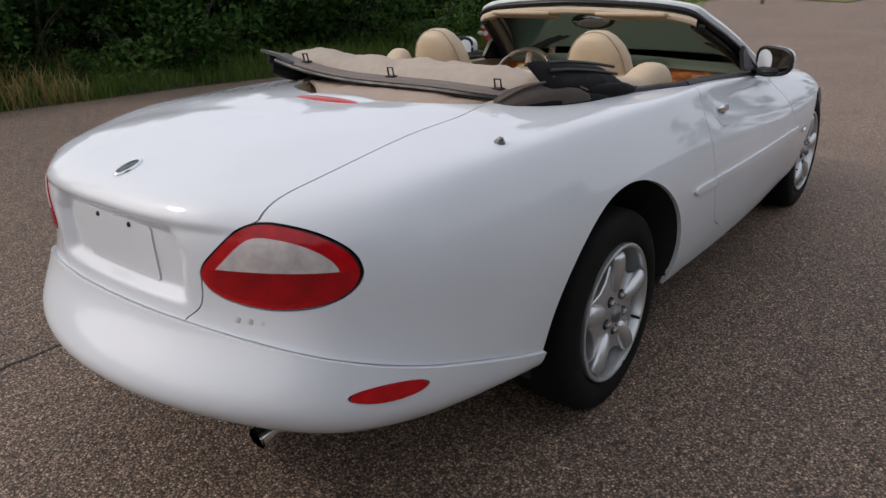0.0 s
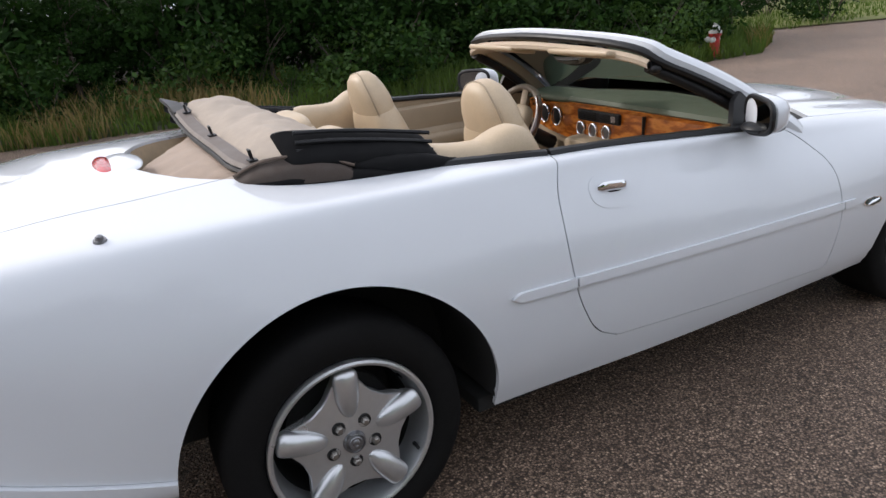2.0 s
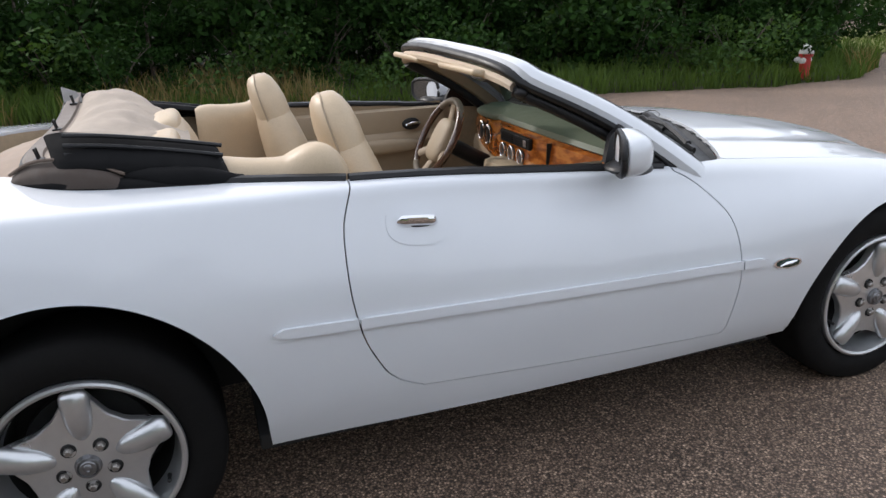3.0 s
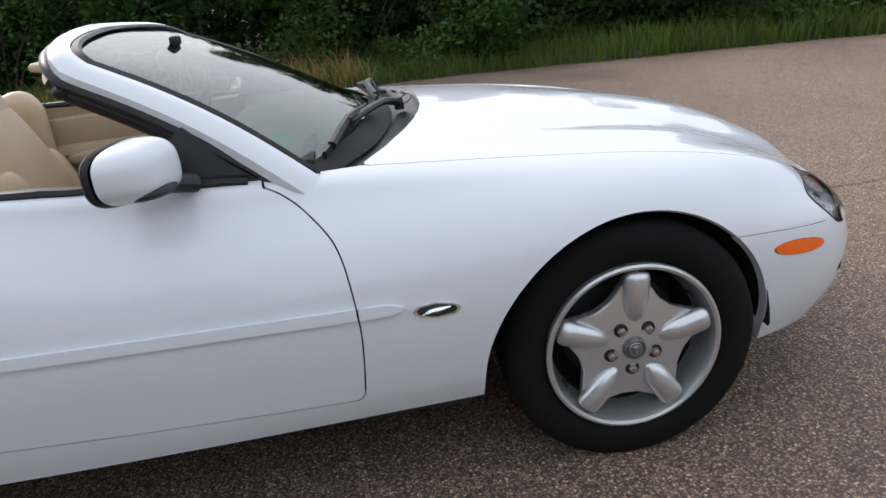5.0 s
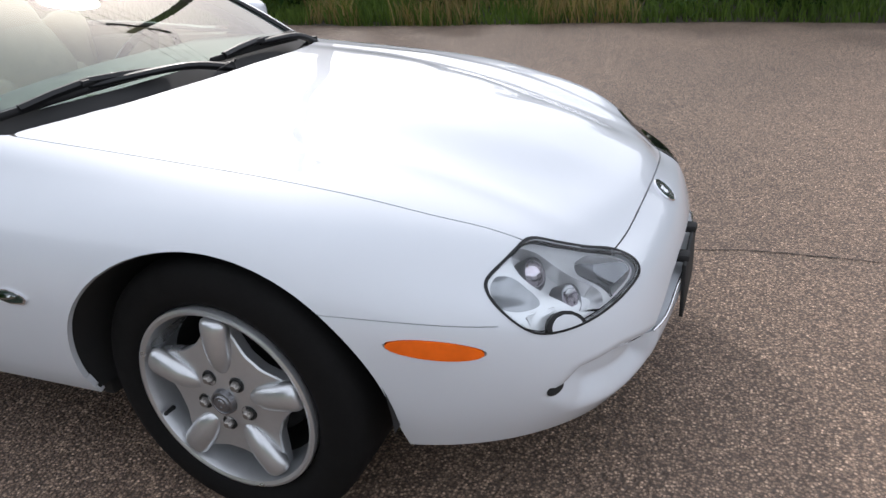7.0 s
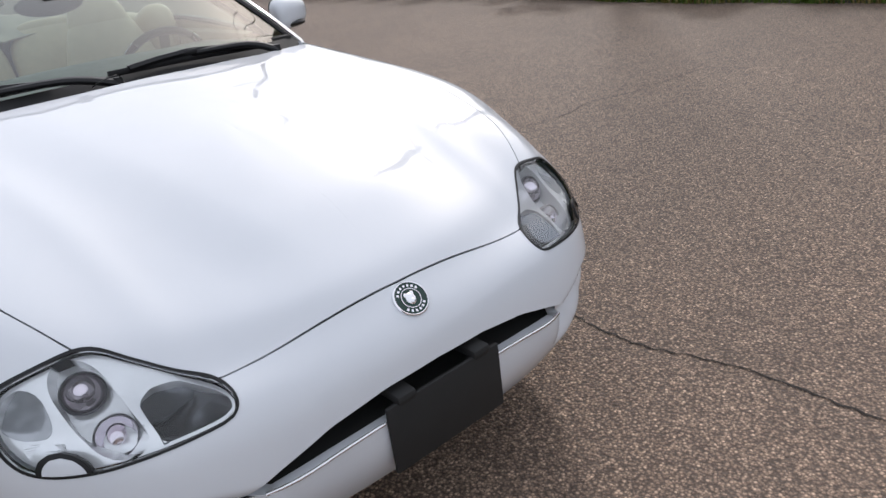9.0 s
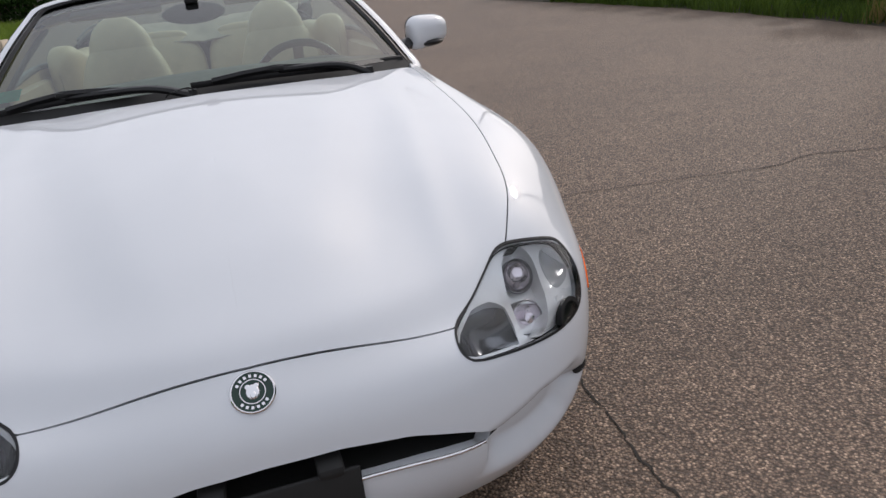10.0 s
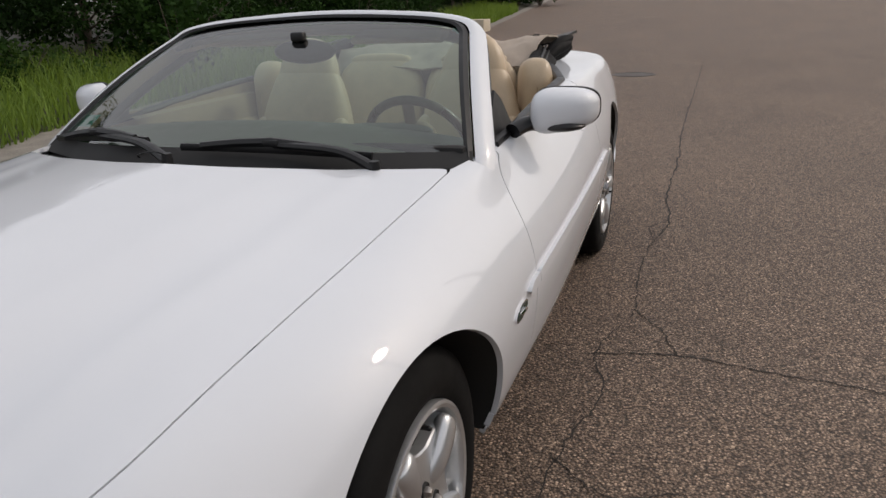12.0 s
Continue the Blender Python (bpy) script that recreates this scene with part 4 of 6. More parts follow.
# blank number plate and its screws
panel("number_plate_panel", area(TAIL, lambda p: np.where(TAIL(p), np.minimum(.165 - p[:, 1], np.minimum(.832 - p[:, 2], p[:, 2] - .690)), -1.0)), PAINT, (1, -1), "blank white number plate panel", parent=boot_lid, lift=.004, depth=.004)
for y in (.075, -.075):
    bm = bmesh.new()
    q, _ = skin_near([1, 2], (abs(y), .822), TAIL)
    ball(bm, (q.x - .004, y, .822), (.006, .007, .007), u=10, v=8)
    part("plate_screw", bm, BLACK, boot_lid)
# grille mouth
bm = bmesh.new()
rows = []
for x, k in ((3.43, 1.0), (3.36, .98), (3.30, .9)):
    rows.append([(x - .38 * (y / .5) ** 2 * .55, y * k, z) for y, z in [(-a, b) for a, b in MOUTH[5::-1]] + [(a, b) for a, b in MOUTH[1:6]]])
sheet(bm, rows)
floor_line = [(-a, b) for a, b in MOUTH[6:11]] + [(a, b) for a, b in MOUTH[9:5:-1]]
lip = [skin_near([1, 2], (abs(y), z), FRONT)[0].x for y, z in floor_line]
sheet(bm, [[(x - back, y, z - .004) for x, (y, z) in zip(lip, floor_line)] for back in (.004, .06, .16, .26)])
box(bm, (3.22, 0, .41), (.05, .9, .18))
part("grille_duct", bm, SHADE, front_bumper)
blade = bmesh.new()
line = []
for k in range(33):
    y = -.43 + .86 * k / 32
    q, m = skin_near([1, 2], (abs(y), table(abs(y), (0, .403), (.15, .399), (.25, .391), (.365, .378), (.43, .363))), FRONT)
    line.append(Vector((q.x + .002, y, q.z)))
bow_x = np.polyfit([q.y for q in line], [q.x for q in line], 6)
for q in line:
    q.x = float(np.polyval(bow_x, q.y))
tube(blade, line[2:-2], .0034, 10)
part("chrome_blade", blade, CHROME, front_bumper, "thin chrome strip along the grille mouth")
holder = bmesh.new()
box(holder, (3.479, 0, .358), (.010, .285, .150), .004)
for y in (-.095, .095):
    box(holder, (3.453, y, .436), (.072, .045, .022), .008)
part("number_plate_holder", holder, SHADE, car, "bare black number plate holder")
for side in (1, -1):
    q, m = skin_near([1, 2], (.648, .374), FRONT)
    # solid dark ball in place of the shade within the hole
    bm = bmesh.new()
    ball(bm, flip(q, side) - flip(m, side) * .001, (.024, .007, .016), Matrix.Rotation(math.atan2(m.y, m.x) * side - math.pi / 2 * side, 3, "Z"), u=18, v=10)
    part("tow_hole_shade", bm, SHADE, front_bumper)

# ---- windscreen, mirrors, wipers ----
def mixv(a, b, s):
    return Vector(a) * (1 - s) + Vector(b) * s


BASE_HALF = [(1.862, .726, .870), (1.910, .61, .872), (1.984, .44, .877), (2.034, .22, .885), (2.050, 0, .889)]
HEAD_HALF = [(1.372, .564, 1.172), (1.335, .527, 1.199), (1.302, .418, 1.218), (1.273, .22, 1.231), (1.262, 0, 1.237)]
both = lambda half: [(x, -y, z) for x, y, z in half] + half[-2::-1]
BASE, HEAD = smooth_line(both(BASE_HALF), 4), smooth_line(both(HEAD_HALF), 4)
NB = len(BASE)


def screen_point(i, s):
    q = mixv(BASE[i], HEAD[i], s)
    bow = math.sin(math.pi * s) * .022
    return q + Vector((.6 * bow, 0, .8 * bow))


glass = bmesh.new()
sheet(glass, [[screen_point(i, k / 14) for i in range(NB)] for k in range(15)])
windscreen = part("windscreen", glass, GLASS, car, "clear curved windscreen glass, faintly green")
windscreen.visible_shadow = False
band = bmesh.new()
edge = [screen_point(0, k / 14) for k in range(15)] + [screen_point(i, 1) for i in range(1, NB)] + [screen_point(NB - 1, 1 - k / 14) for k in range(1, 15)]
mid = Vector((1.66, 0, 1.09))
seal_in = [q + (mid - q).normalized() * .028 for q in edge]
sheet(band, [[q + Vector((.004, 0, .004)) for q in edge], [mixv(q, r, .5) + Vector((.010, 0, .010)) for q, r in zip(edge, seal_in)], [r + Vector((.005, 0, .006)) for r in seal_in]])
part("screen_seal", band, SEAL, car)
frit = bmesh.new()
def corner_rise(i):
    """How far the border climbs in the glass's rounded lower corners."""
    return .07 * max(0, 1 - min(i, NB - 1 - i) / 4) ** 2
sheet(frit, [[screen_point(i, s + (corner_rise(i) if s > .05 else 0)) + Vector((.005, 0, .009)) for i in range(NB)] for s in (-.05, -.02, .008, .034, .044)])
part("glass_border", frit, SHADE, car, "black border along the glass foot")
# white frame: a folded strip outside the glass, from one foot over the header to the other
foot_a, foot_b = edge[0] + (edge[0] - edge[2]) * 1.4 + Vector((.03, .03, -.045)), edge[-1] + (edge[-1] - edge[-3]) * 1.4 + Vector((.03, -.03, -.045))
frame_line = [foot_a] + edge + [foot_b]
frame_bm = bmesh.new()
ins, crest, outs, back = [], [], [], []
for q in frame_line:
    out_y = max(-1, min(1, q.y / .60))
    top = soft(np.array(q.z), 1.15, 1.24)
    wide = Vector((-.048 + .012 * top, out_y * (.036 - .012 * top), -.012 + .018 * top))
    ins.append(q + Vector((.004, out_y * .006, .006)))
    crest.append(q + wide * .45 + Vector((.004 * (1 - top), out_y * .012, .014)))
    outs.append(q + wide + Vector((0, out_y * .012, .006)))
    back.append(q + wide + Vector((-.006, out_y * .006, -.016)))
sheet(frame_bm, [ins, [mixv(a, b, .5) + Vector((0, 0, .004)) for a, b in zip(ins, crest)], crest, [mixv(a, b, .5) + Vector((0, 0, .004)) for a, b in zip(crest, outs)], outs, back])
part("windscreen_frame", frame_bm, PAINT, car, "white windscreen frame")
# rubber along the rear of the frame, and the headliner under the header
rub = bmesh.new()
tube(rub, [b + Vector((-.008, -.016 * max(-1, min(1, b.y / .3)), .000)) for b in back[1:-1]], .024, 12, squash=(1.0, .72), taper=lambda s: (.80 + .20 * max(0, 1 - min(s, 1 - s) / .26) ** .5) * min(1, .25 + 9 * min(s, 1 - s)))
tube(rub, [b + Vector((-.030, -.040 if b.y > 0 else .040, -.018)) for b in back[1:16]], .020, 10)
tube(rub, [b + Vector((-.030, -.040 if b.y > 0 else .040, -.018)) for b in back[-16:-1]], .020, 10)
part("frame_seal", rub, SEAL, car, "black rubber seal behind the windscreen frame")
liner = bmesh.new()
n0, n1 = 18, len(back) - 18
sheet(liner, [[b + Vector((dx, 0, dz)) for b in back[n0:n1]] for dx, dz in ((-.014, -.020), (-.024, -.032), (-.022, -.046), (-.008, -.054), (.03, -.056), (.10, -.050))])
part("header_lining", liner, LINER, car, "beige lining under the windscreen header")
for side in (1, -1):
    bm = bmesh.new()
    sheet(bm, [[q + Vector((-.012, -side * .004, -.012)) for q in (edge[1:14] if side < 0 else edge[-14:-1])], [q + Vector((-.055, -side * .012, -.035)) for q in (edge[1:14] if side < 0 else edge[-14:-1])], [q + Vector((-.075, side * .004, -.035)) for q in (edge[1:14] if side < 0 else edge[-14:-1])]])
    part("pillar_trim", bm, TRIM_BEIGE, car)
    cap = bmesh.new()
    k = 15 if side < 0 else -16
    ball(cap, back[k] + Vector((-.012, -.022 * side, -.026)), (.024, .022, .018), u=16, v=10)
    part("header_end_cap", cap, BLACK, car)
    visor = bmesh.new()
    box(visor, (0, 0, 0), (.13, .34, .022), .010, segments=3)
    bmesh.ops.transform(visor, matrix=Matrix.Translation((1.262, side * .29, 1.164)) @ Matrix.Rotation(radians(12), 4, "Y"), verts=visor.verts)
    part("sun_visor", visor, LEATHER, car, "cream sun visor folded up")
# mirror coloured dark: the dim reflections are put into the pane's colour
DIM_MIRROR = grained("dim_mirror_glass", (.20, .21, .215), .03, 1.0, scale=10, spread=.02, relief=0)
inner_mirror = bmesh.new()
ball(inner_mirror, (1.43, 0, 1.128), (.028, .118, .040), u=28, v=16)
m_in = part("rear_view_mirror", inner_mirror, BLACK, car, "black rear-view mirror on the glass")
bm = bmesh.new()
rod(bm, (1.435, 0, 1.150), (1.462, 0, 1.178), .012)
box(bm, (1.460, 0, 1.178), (.03, .05, .03), .008)
part("mirror_stem", bm, BLACK, m_in)
bm = bmesh.new()
ball(bm, (1.402, 0, 1.128), (.003, .105, .033), u=24, v=12)
part("mirror_pane", bm, DIM_MIRROR, m_in)
# stickers on the glass
for i, s, size, c in ((3, .20, (.085, .055), (.10, .46, .36)), (NB - 5, .93, (.05, .022), (.55, .75, .68))):
    q, a, b = screen_point(i, s), screen_point(i + 1, s) - screen_point(i, s), screen_point(i, s + .05) - screen_point(i, s)
    a, b = a.normalized(), b.normalized()
    n = a.cross(b)
    off = -n * .003 if n.x > 0 else n * .003
    bm = bmesh.new()
    sheet(bm, [[q + off + a * x + b * y for x in (-size[0] / 2, size[0] / 2)] for y in (-size[1] / 2, size[1] / 2)], .0006)
    sticker = part("windscreen_sticker", bm, grained("sticker_green", c, 0.6, scale=50, relief=0), car, "pale green windscreen sticker")
    if i == 3:
        bars = bmesh.new()
        for r in range(4):
            sheet(bars, [[q + off * 1.4 + a * x + b * y for x in (-.034, .02 + .006 * (r % 2))] for y in (.017 - .011 * r, .0125 - .011 * r)], .0004)
        part("sticker_bars", bars, grained("sticker_ink", (.03, .17, .13), 0.6, relief=0), sticker)
# black scuttle between glass and bonnet, with wipers
cowl = bmesh.new()
bon = smooth_line([(x, -y, 0) for x, y in BON_REAR[::-1]] + [(x, y, 0) for x, y in BON_REAR[1:]], 4)
zs = [float(skin_near([0, 1], (q.x, abs(q.y)), lambda p: (p[:, 0] > 1.5) & (p[:, 2] > .8))[0].z) for q in bon]
zs = np.polyval(np.polyfit([abs(q.y) for q in bon], zs, 3), [abs(q.y) for q in bon])
front = [Vector((q.x - .004, q.y, float(z) - .012)) for q, z in zip(bon, zs)]
def along(line, s):
    k = s * (len(line) - 1)
    i = min(int(k), len(line) - 2)
    return mixv(line[i], line[i + 1], k - i)
sheet(cowl, [[along(front, j / 40) for j in range(41)], [mixv(along(front, j / 40), along(BASE, j / 40), .15) + Vector((0, 0, -.018)) for j in range(41)],
             [mixv(along(front, j / 40), along(BASE, j / 40), .6) + Vector((0, 0, -.022)) for j in range(41)], [along(BASE, j / 40) + Vector((-.01, 0, -.004)) for j in range(41)]])
part("scuttle_panel", cowl, BLACK, car, "black scuttle panel below the windscreen")


def wiper(pivot, elbow, rest_a, rest_b):
    bm = bmesh.new()
    rod(bm, Vector(pivot) - Vector((0, 0, .02)), Vector(pivot) + Vector((0, 0, .018)), .017, .013, 14)
    tube(bm, smooth_line([pivot, mixv(pivot, elbow, .35) + Vector((0, 0, .022)), elbow], 5), .0155, 8, squash=(1, .8), taper=lambda s: 1.1 - .3 * s)
    w = part("wiper", bm, BLACK, car, "black windscreen wiper")
    blade = bmesh.new()
    a, b = Vector(rest_a), Vector(rest_b)
    tube(blade, [mixv(a, b, k / 8) + Vector((0, 0, .004 * math.sin(math.pi * k / 8))) for k in range(9)], .0085, 6, squash=(.8, 1.3))
    part("wiper_blade", blade, SEAL, w)
    bow = bmesh.new()
    tube(bow, [mixv(a, b, s) + Vector((.004, 0, h)) for s, h in ((.12, .006), (.3, .018), (.5, .026), (.7, .018), (.88, .006))], .0120, 6)
    box(bow, mixv(a, b, .5) + Vector((.006, 0, .024)), (.022, .05, .018), .005)
    part("wiper_bow", bow, BLACK, w)


wiper((2.055, .53, .888), (2.028, .235, .932), (2.052, -.045, .924), (2.000, .50, .906))
wiper((2.120, -.04, .902), (1.948, -.424, .928), (2.012, -.19, .930), (1.888, -.665, .902))
sprig = bmesh.new()
tube(sprig, smooth_line([(2.122, -.03, .912), (2.150, -.05, .93), (2.156, -.10, .922), (2.130, -.12, .908)], 5), .002, 5)
part("washer_hose", sprig, BLACK, car)


MIRROR_Z = {-1: .968, 1: .955}
MIRROR_Y = {-1: (.866, .089), 1: (.900, .096)}


def door_mirror(side):
    """A rounded housing on a black foot at the front of the door glass line."""
    mid_y, half_y = MIRROR_Y[side]
    bm = bmesh.new()
    g = bmesh.ops.create_uvsphere(bm, u_segments=28, v_segments=18, radius=1)
    for v in g["verts"]:
        x, y, z = v.co
        sq = lambda c, e: math.copysign(abs(c) ** e, c)
        q = Vector((sq(x, .75), sq(y, .62), sq(z, .68)))
        lx = q.x * (.084 if q.x > 0 else .016)
        v.co = Vector((1.492 + lx - .034 * q.y, side * (mid_y + half_y * q.y), MIRROR_Z[side] + q.z * (.064 - .010 * q.y) + .004 * q.y))
    m = part("door_mirror", bm, PAINT, car, "white door mirror on a black foot")
    rim = bmesh.new()
    pts = []
    for k in range(28):
        a = 2 * math.pi * k / 28
        sq = lambda c, e: math.copysign(abs(c) ** e, c)
        y, z = sq(math.cos(a), .55), sq(math.sin(a), .6)
        pts.append(Vector((1.478 - .040 * y, side * (mid_y + (half_y - .008) * y), MIRROR_Z[side] + z * (.057 - .009 * y) + .004 * y)))
    tube(rim, pts + pts[:1], .009, 8)
    part("mirror_rim", rim, BLACK, m)
    pane = bmesh.new()
    vs = [pane.verts.new(q + Vector((-.003, 0, 0))) for q in pts]
    pane.faces.new(vs)
    part("mirror_glass", pane, DIM_MIRROR, m)
    under = bmesh.new()
    ball(under, (1.515, side * (mid_y - .012), MIRROR_Z[side] - .042), (.068, half_y - .018, .020), u=20, v=10)
    tube(under, smooth_line([(1.50, side * .86, MIRROR_Z[side] - .045), (1.55, side * .80, .920), (1.60, side * .765, .905)], 5), .030, 10, squash=(1, .75))
    part("mirror_foot", under, BLACK, m)
    tri = bmesh.new()
    a = [(1.51, .738, .915), (1.75, .735, .872), (1.58, .705, 1.02), (1.54, .715, .99)]
    f = [tri.verts.new((x, side * y, z)) for x, y, z in a]
    b = [tri.verts.new((x, side * (y - .02), z)) for x, y, z in a]
    tri.faces.new(f)
    tri.faces.new(b[::-1])
    for i in range(4):
        tri.faces.new((f[i], f[(i + 1) % 4], b[(i + 1) % 4], b[i]))
    part("mirror_sail", tri, BLACK, m)


for side in (1, -1):
    door_mirror(side)
    # black belt strips on door and rear quarter
    for lo, hi in ((.30, .725), (.731, 1.71)):
        bm = bmesh.new()
        line = []
        for k in range(21):
            x = lo + (hi - lo) * k / 20
            y = table(x, (.15, .565), (.415, .660), (.734, .747), (1.2, .752), (1.6, .745), (1.75, .738))
            q, _ = skin_near([0, 1], (x, y), lambda p: p[:, 2] > .8)
            line.append(Vector((x, side * (y - .004), q.z + .002)))
        tube(bm, line, .017, 8, squash=(1.1, .8))
        part("belt_strip", bm, SEAL, car if lo < .5 else doors[side], "black rubber belt strip")

# ---- cabin ----
def cushion(bm, centre, size, puff=2.6, turn=None, u=24, v=16):
    """A padded block with rounded faces."""
    g = bmesh.ops.create_uvsphere(bm, u_segments=u, v_segments=v, radius=1)
    turn = turn or Matrix.Identity(3)
    for q in g["verts"]:
        x, y, z = q.co
        f = lambda c: math.copysign(abs(c) ** (2 / puff), c)
        q.co = Vector(centre) + turn @ Vector((f(x) * size[0], f(y) * size[1], f(z) * size[2]))


tub = bmesh.new()
rim = smooth_line([(x, y, 0) for x, y in [(-.32, 0), (-.30, .2), (-.21, .365), (-.05, .465), (.15, .555), (.42, .645), (.74, .728), (1.2, .733), (1.7, .715), (1.84, .63), (1.93, .3), (1.95, 0)]], 3)
rim = [Vector((q.x, -q.y, 0)) for q in rim[::-1][:-1]] + rim
tops = [float(skin_near([0, 1], (q.x, min(.72, abs(q.y) + .02)), lambda p: p[:, 2] > .8)[0].z) - .008 for q in rim]
sheet(tub, [[Vector((q.x, q.y, z)) for q, z in zip(rim, tops)], [Vector((q.x * .98 + .01, q.y * (.97 if q.x > .5 else .74), .66 if q.x > .5 else .80)) for q in rim], [Vector((q.x * .96 + .03, q.y * (.93 if q.x > .5 else .72), .34)) for q in rim], [Vector((q.x, 0, .33)) for q in rim]])
part("cabin_tub", tub, CARPET, car, "beige carpeted cabin floor and sides")
for side in (1, -1):
    bm = bmesh.new()
    xs = [.72 + .78 * k / 16 for k in range(17)]
    sheet(bm, [[(x, side * (.738 - .002 * j), z) for x in xs] for j, z in enumerate((.925, .91))] + [[(x, side * y, z) for x in xs] for y, z in ((.700, .90), (.690, .85), (.692, .80), (.672, .785), (.662, .76), (.672, .735), (.695, .72), (.70, .60), (.70, .40))])
    panel_in = part("door_panel", bm, TRIM_BEIGE, doors[side], "beige padded door panel with armrest")
    bm = bmesh.new()
    cushion(bm, (1.08, side * .655, .742), (.30, .035, .032), 3)
    part("armrest", bm, TRIM_BEIGE, panel_in)
    bm = bmesh.new()
    ball(bm, (1.33, side * .682, .835), (.045, .010, .028))
    part("inner_handle_cup", bm, SHADE, panel_in)
    bm = bmesh.new()
    tube(bm, [(1.37, side * .668, .838), (1.33, side * .662, .84), (1.30, side * .668, .832)], .007, 8)
    part("inner_handle", bm, CHROME, panel_in)


def seat(at_x, y, label):
    """A bucket seat whose back runs up into a rounded headrest."""
    s = root("front_seat", label, "car seat", "front seats", at=(at_x, y, .385))
    lean = Matrix.Rotation(radians(-16), 3, "Y")
    base = Vector((.02, 0, .12))
    def shell(name, outline, front, rear, material, taper=1.0):
        bm = bmesh.new()
        rows = []
        n = 28
        for h, half, thick, off in outline:
            ring = []
            for k in range(n):
                a = 2 * math.pi * k / n
                c, d = math.cos(a), math.sin(a)
                f = lambda v, e: math.copysign(abs(v) ** e, v)
                ring.append(base + lean @ Vector((off + thick * f(c, .8), half * f(d, .72), h)))
            rows.append(ring)
        vs = [[bm.verts.new(q) for q in r] for r in rows]
        for a, b in zip(vs, vs[1:]):
            for k in range(n):
                bm.faces.new((a[k], a[(k + 1) % n], b[(k + 1) % n], b[k]))
        bm.faces.new(vs[0])
        bm.faces.new(vs[-1])
        return part(name, bm, material, s)
    back = shell("backrest", [(.0, .22, .095, 0), (.10, .238, .098, 0), (.25, .228, .094, 0), (.36, .202, .086, .002), (.43, .178, .078, .003), (.475, .160, .071, .004), (.50, .144, .066, .005)], 0, 0, LEATHER)
    shell("headrest", [(.455, .148, .062, .004), (.50, .142, .066, .006), (.55, .132, .066, .006), (.595, .112, .060, .005), (.63, .082, .050, .003), (.65, .052, .036, .002), (.657, .022, .018, .002)], 0, 0, LEATHER)
    bm = bmesh.new()
    heights = [.47, .50, .55, .595, .63, .65]
    def seam(h, sign):
        half, thick = np.interp(h, (.455, .50, .55, .595, .63, .65), (.148, .142, .132, .112, .082, .052)), np.interp(h, (.455, .50, .55, .595, .63, .65), (.062, .066, .066, .060, .050, .036))
        return base + lean @ Vector((.005 - .53 * thick, sign * .93 * half, h))
    line = smooth_line([seam(h, 1) for h in heights] + [base + lean @ Vector((-.008, 0, .6585))] + [seam(h, -1) for h in heights[::-1]], 4)
    tube(bm, line, .0032, 6)
    part("headrest_piping", bm, TRIM_BEIGE, back)
    bm = bmesh.new()
    cushion(bm, (.30, 0, .09), (.27, .255, .085), 3.2)
    part("seat_cushion", bm, LEATHER, s)
    for k in (-1, 1):
        bm = bmesh.new()
        cushion(bm, (.30, k * .215, .12), (.25, .055, .075), 2.6)
        part("side_bolster", bm, LEATHER, s)
        bm = bmesh.new()
        cushion(bm, base + lean @ Vector((.045, k * .188, .16)), (.052, .046, .15), 2.6, lean)
        part("back_bolster", bm, LEATHER, s)
    bm = bmesh.new()
    box(bm, (.25, 0, -.02), (.5, .38, .06), .01)
    part("seat_rail", bm, BLACK, s)
    return s


seat(.905, -.36, "cream leather front seat with rounded headrest, set forward")
seat(.775, .36, "cream leather front seat with rounded headrest, set back")
# rear bench with two shaped backs
bench = root("rear_bench_seat", "cream leather rear bench seat with shaped backs", "car seat", at=(.27, 0, .38))
for side in (1, -1):
    bm = bmesh.new()
    cushion(bm, (.06, side * .24, .42), (.075, .235, .235), 3.0, Matrix.Rotation(radians(-18), 3, "Y"))
    part("backrest", bm, LEATHER, bench)
    bm = bmesh.new()
    cushion(bm, (.0, side * .24, .612), (.052, .165, .045), 3.2, Matrix.Rotation(radians(-12), 3, "Y"))
    part("headrest", bm, LEATHER, bench)
    bm = bmesh.new()
    cushion(bm, (.27, side * .24, .17), (.21, .23, .08), 3.0)
    part("seat_cushion", bm, LEATHER, bench)
    bm = bmesh.new()
    rows = []
    for k in range(31):
        s = 1 - (1 - k / 30) ** 1.6
        x = .10 + .385 * s
        yo = table(.25 + x, (.15, .545), (.42, .635), (.74, .725))
        h = .632 - .02 * math.sin(math.pi * min(1, s * 1.1)) + .028 * math.sin(math.pi * max(0, (s - .55) / .45))
        end = math.sqrt(max(.0004, 1 - max(0, (s - .72) / .28, (.2 - s) / .3) ** 2.4))
        mid_y, half = yo - .07, .07 * end
        ring = [(mid_y + half, .20)]
        for j in range(17):
            a = math.pi * j / 16
            c, b = math.cos(a), math.sin(a)
            ring.append((mid_y + half * math.copysign(abs(c) ** .7, c), h - .10 + (.02 + .09 * end) * b**.7))
        rows.append([(x, side * y, z) for y, z in ring + [(mid_y - half, .20)]])
    sheet(bm, rows)
    part("side_padding", bm, LEATHER, bench, "cream padded side rest")
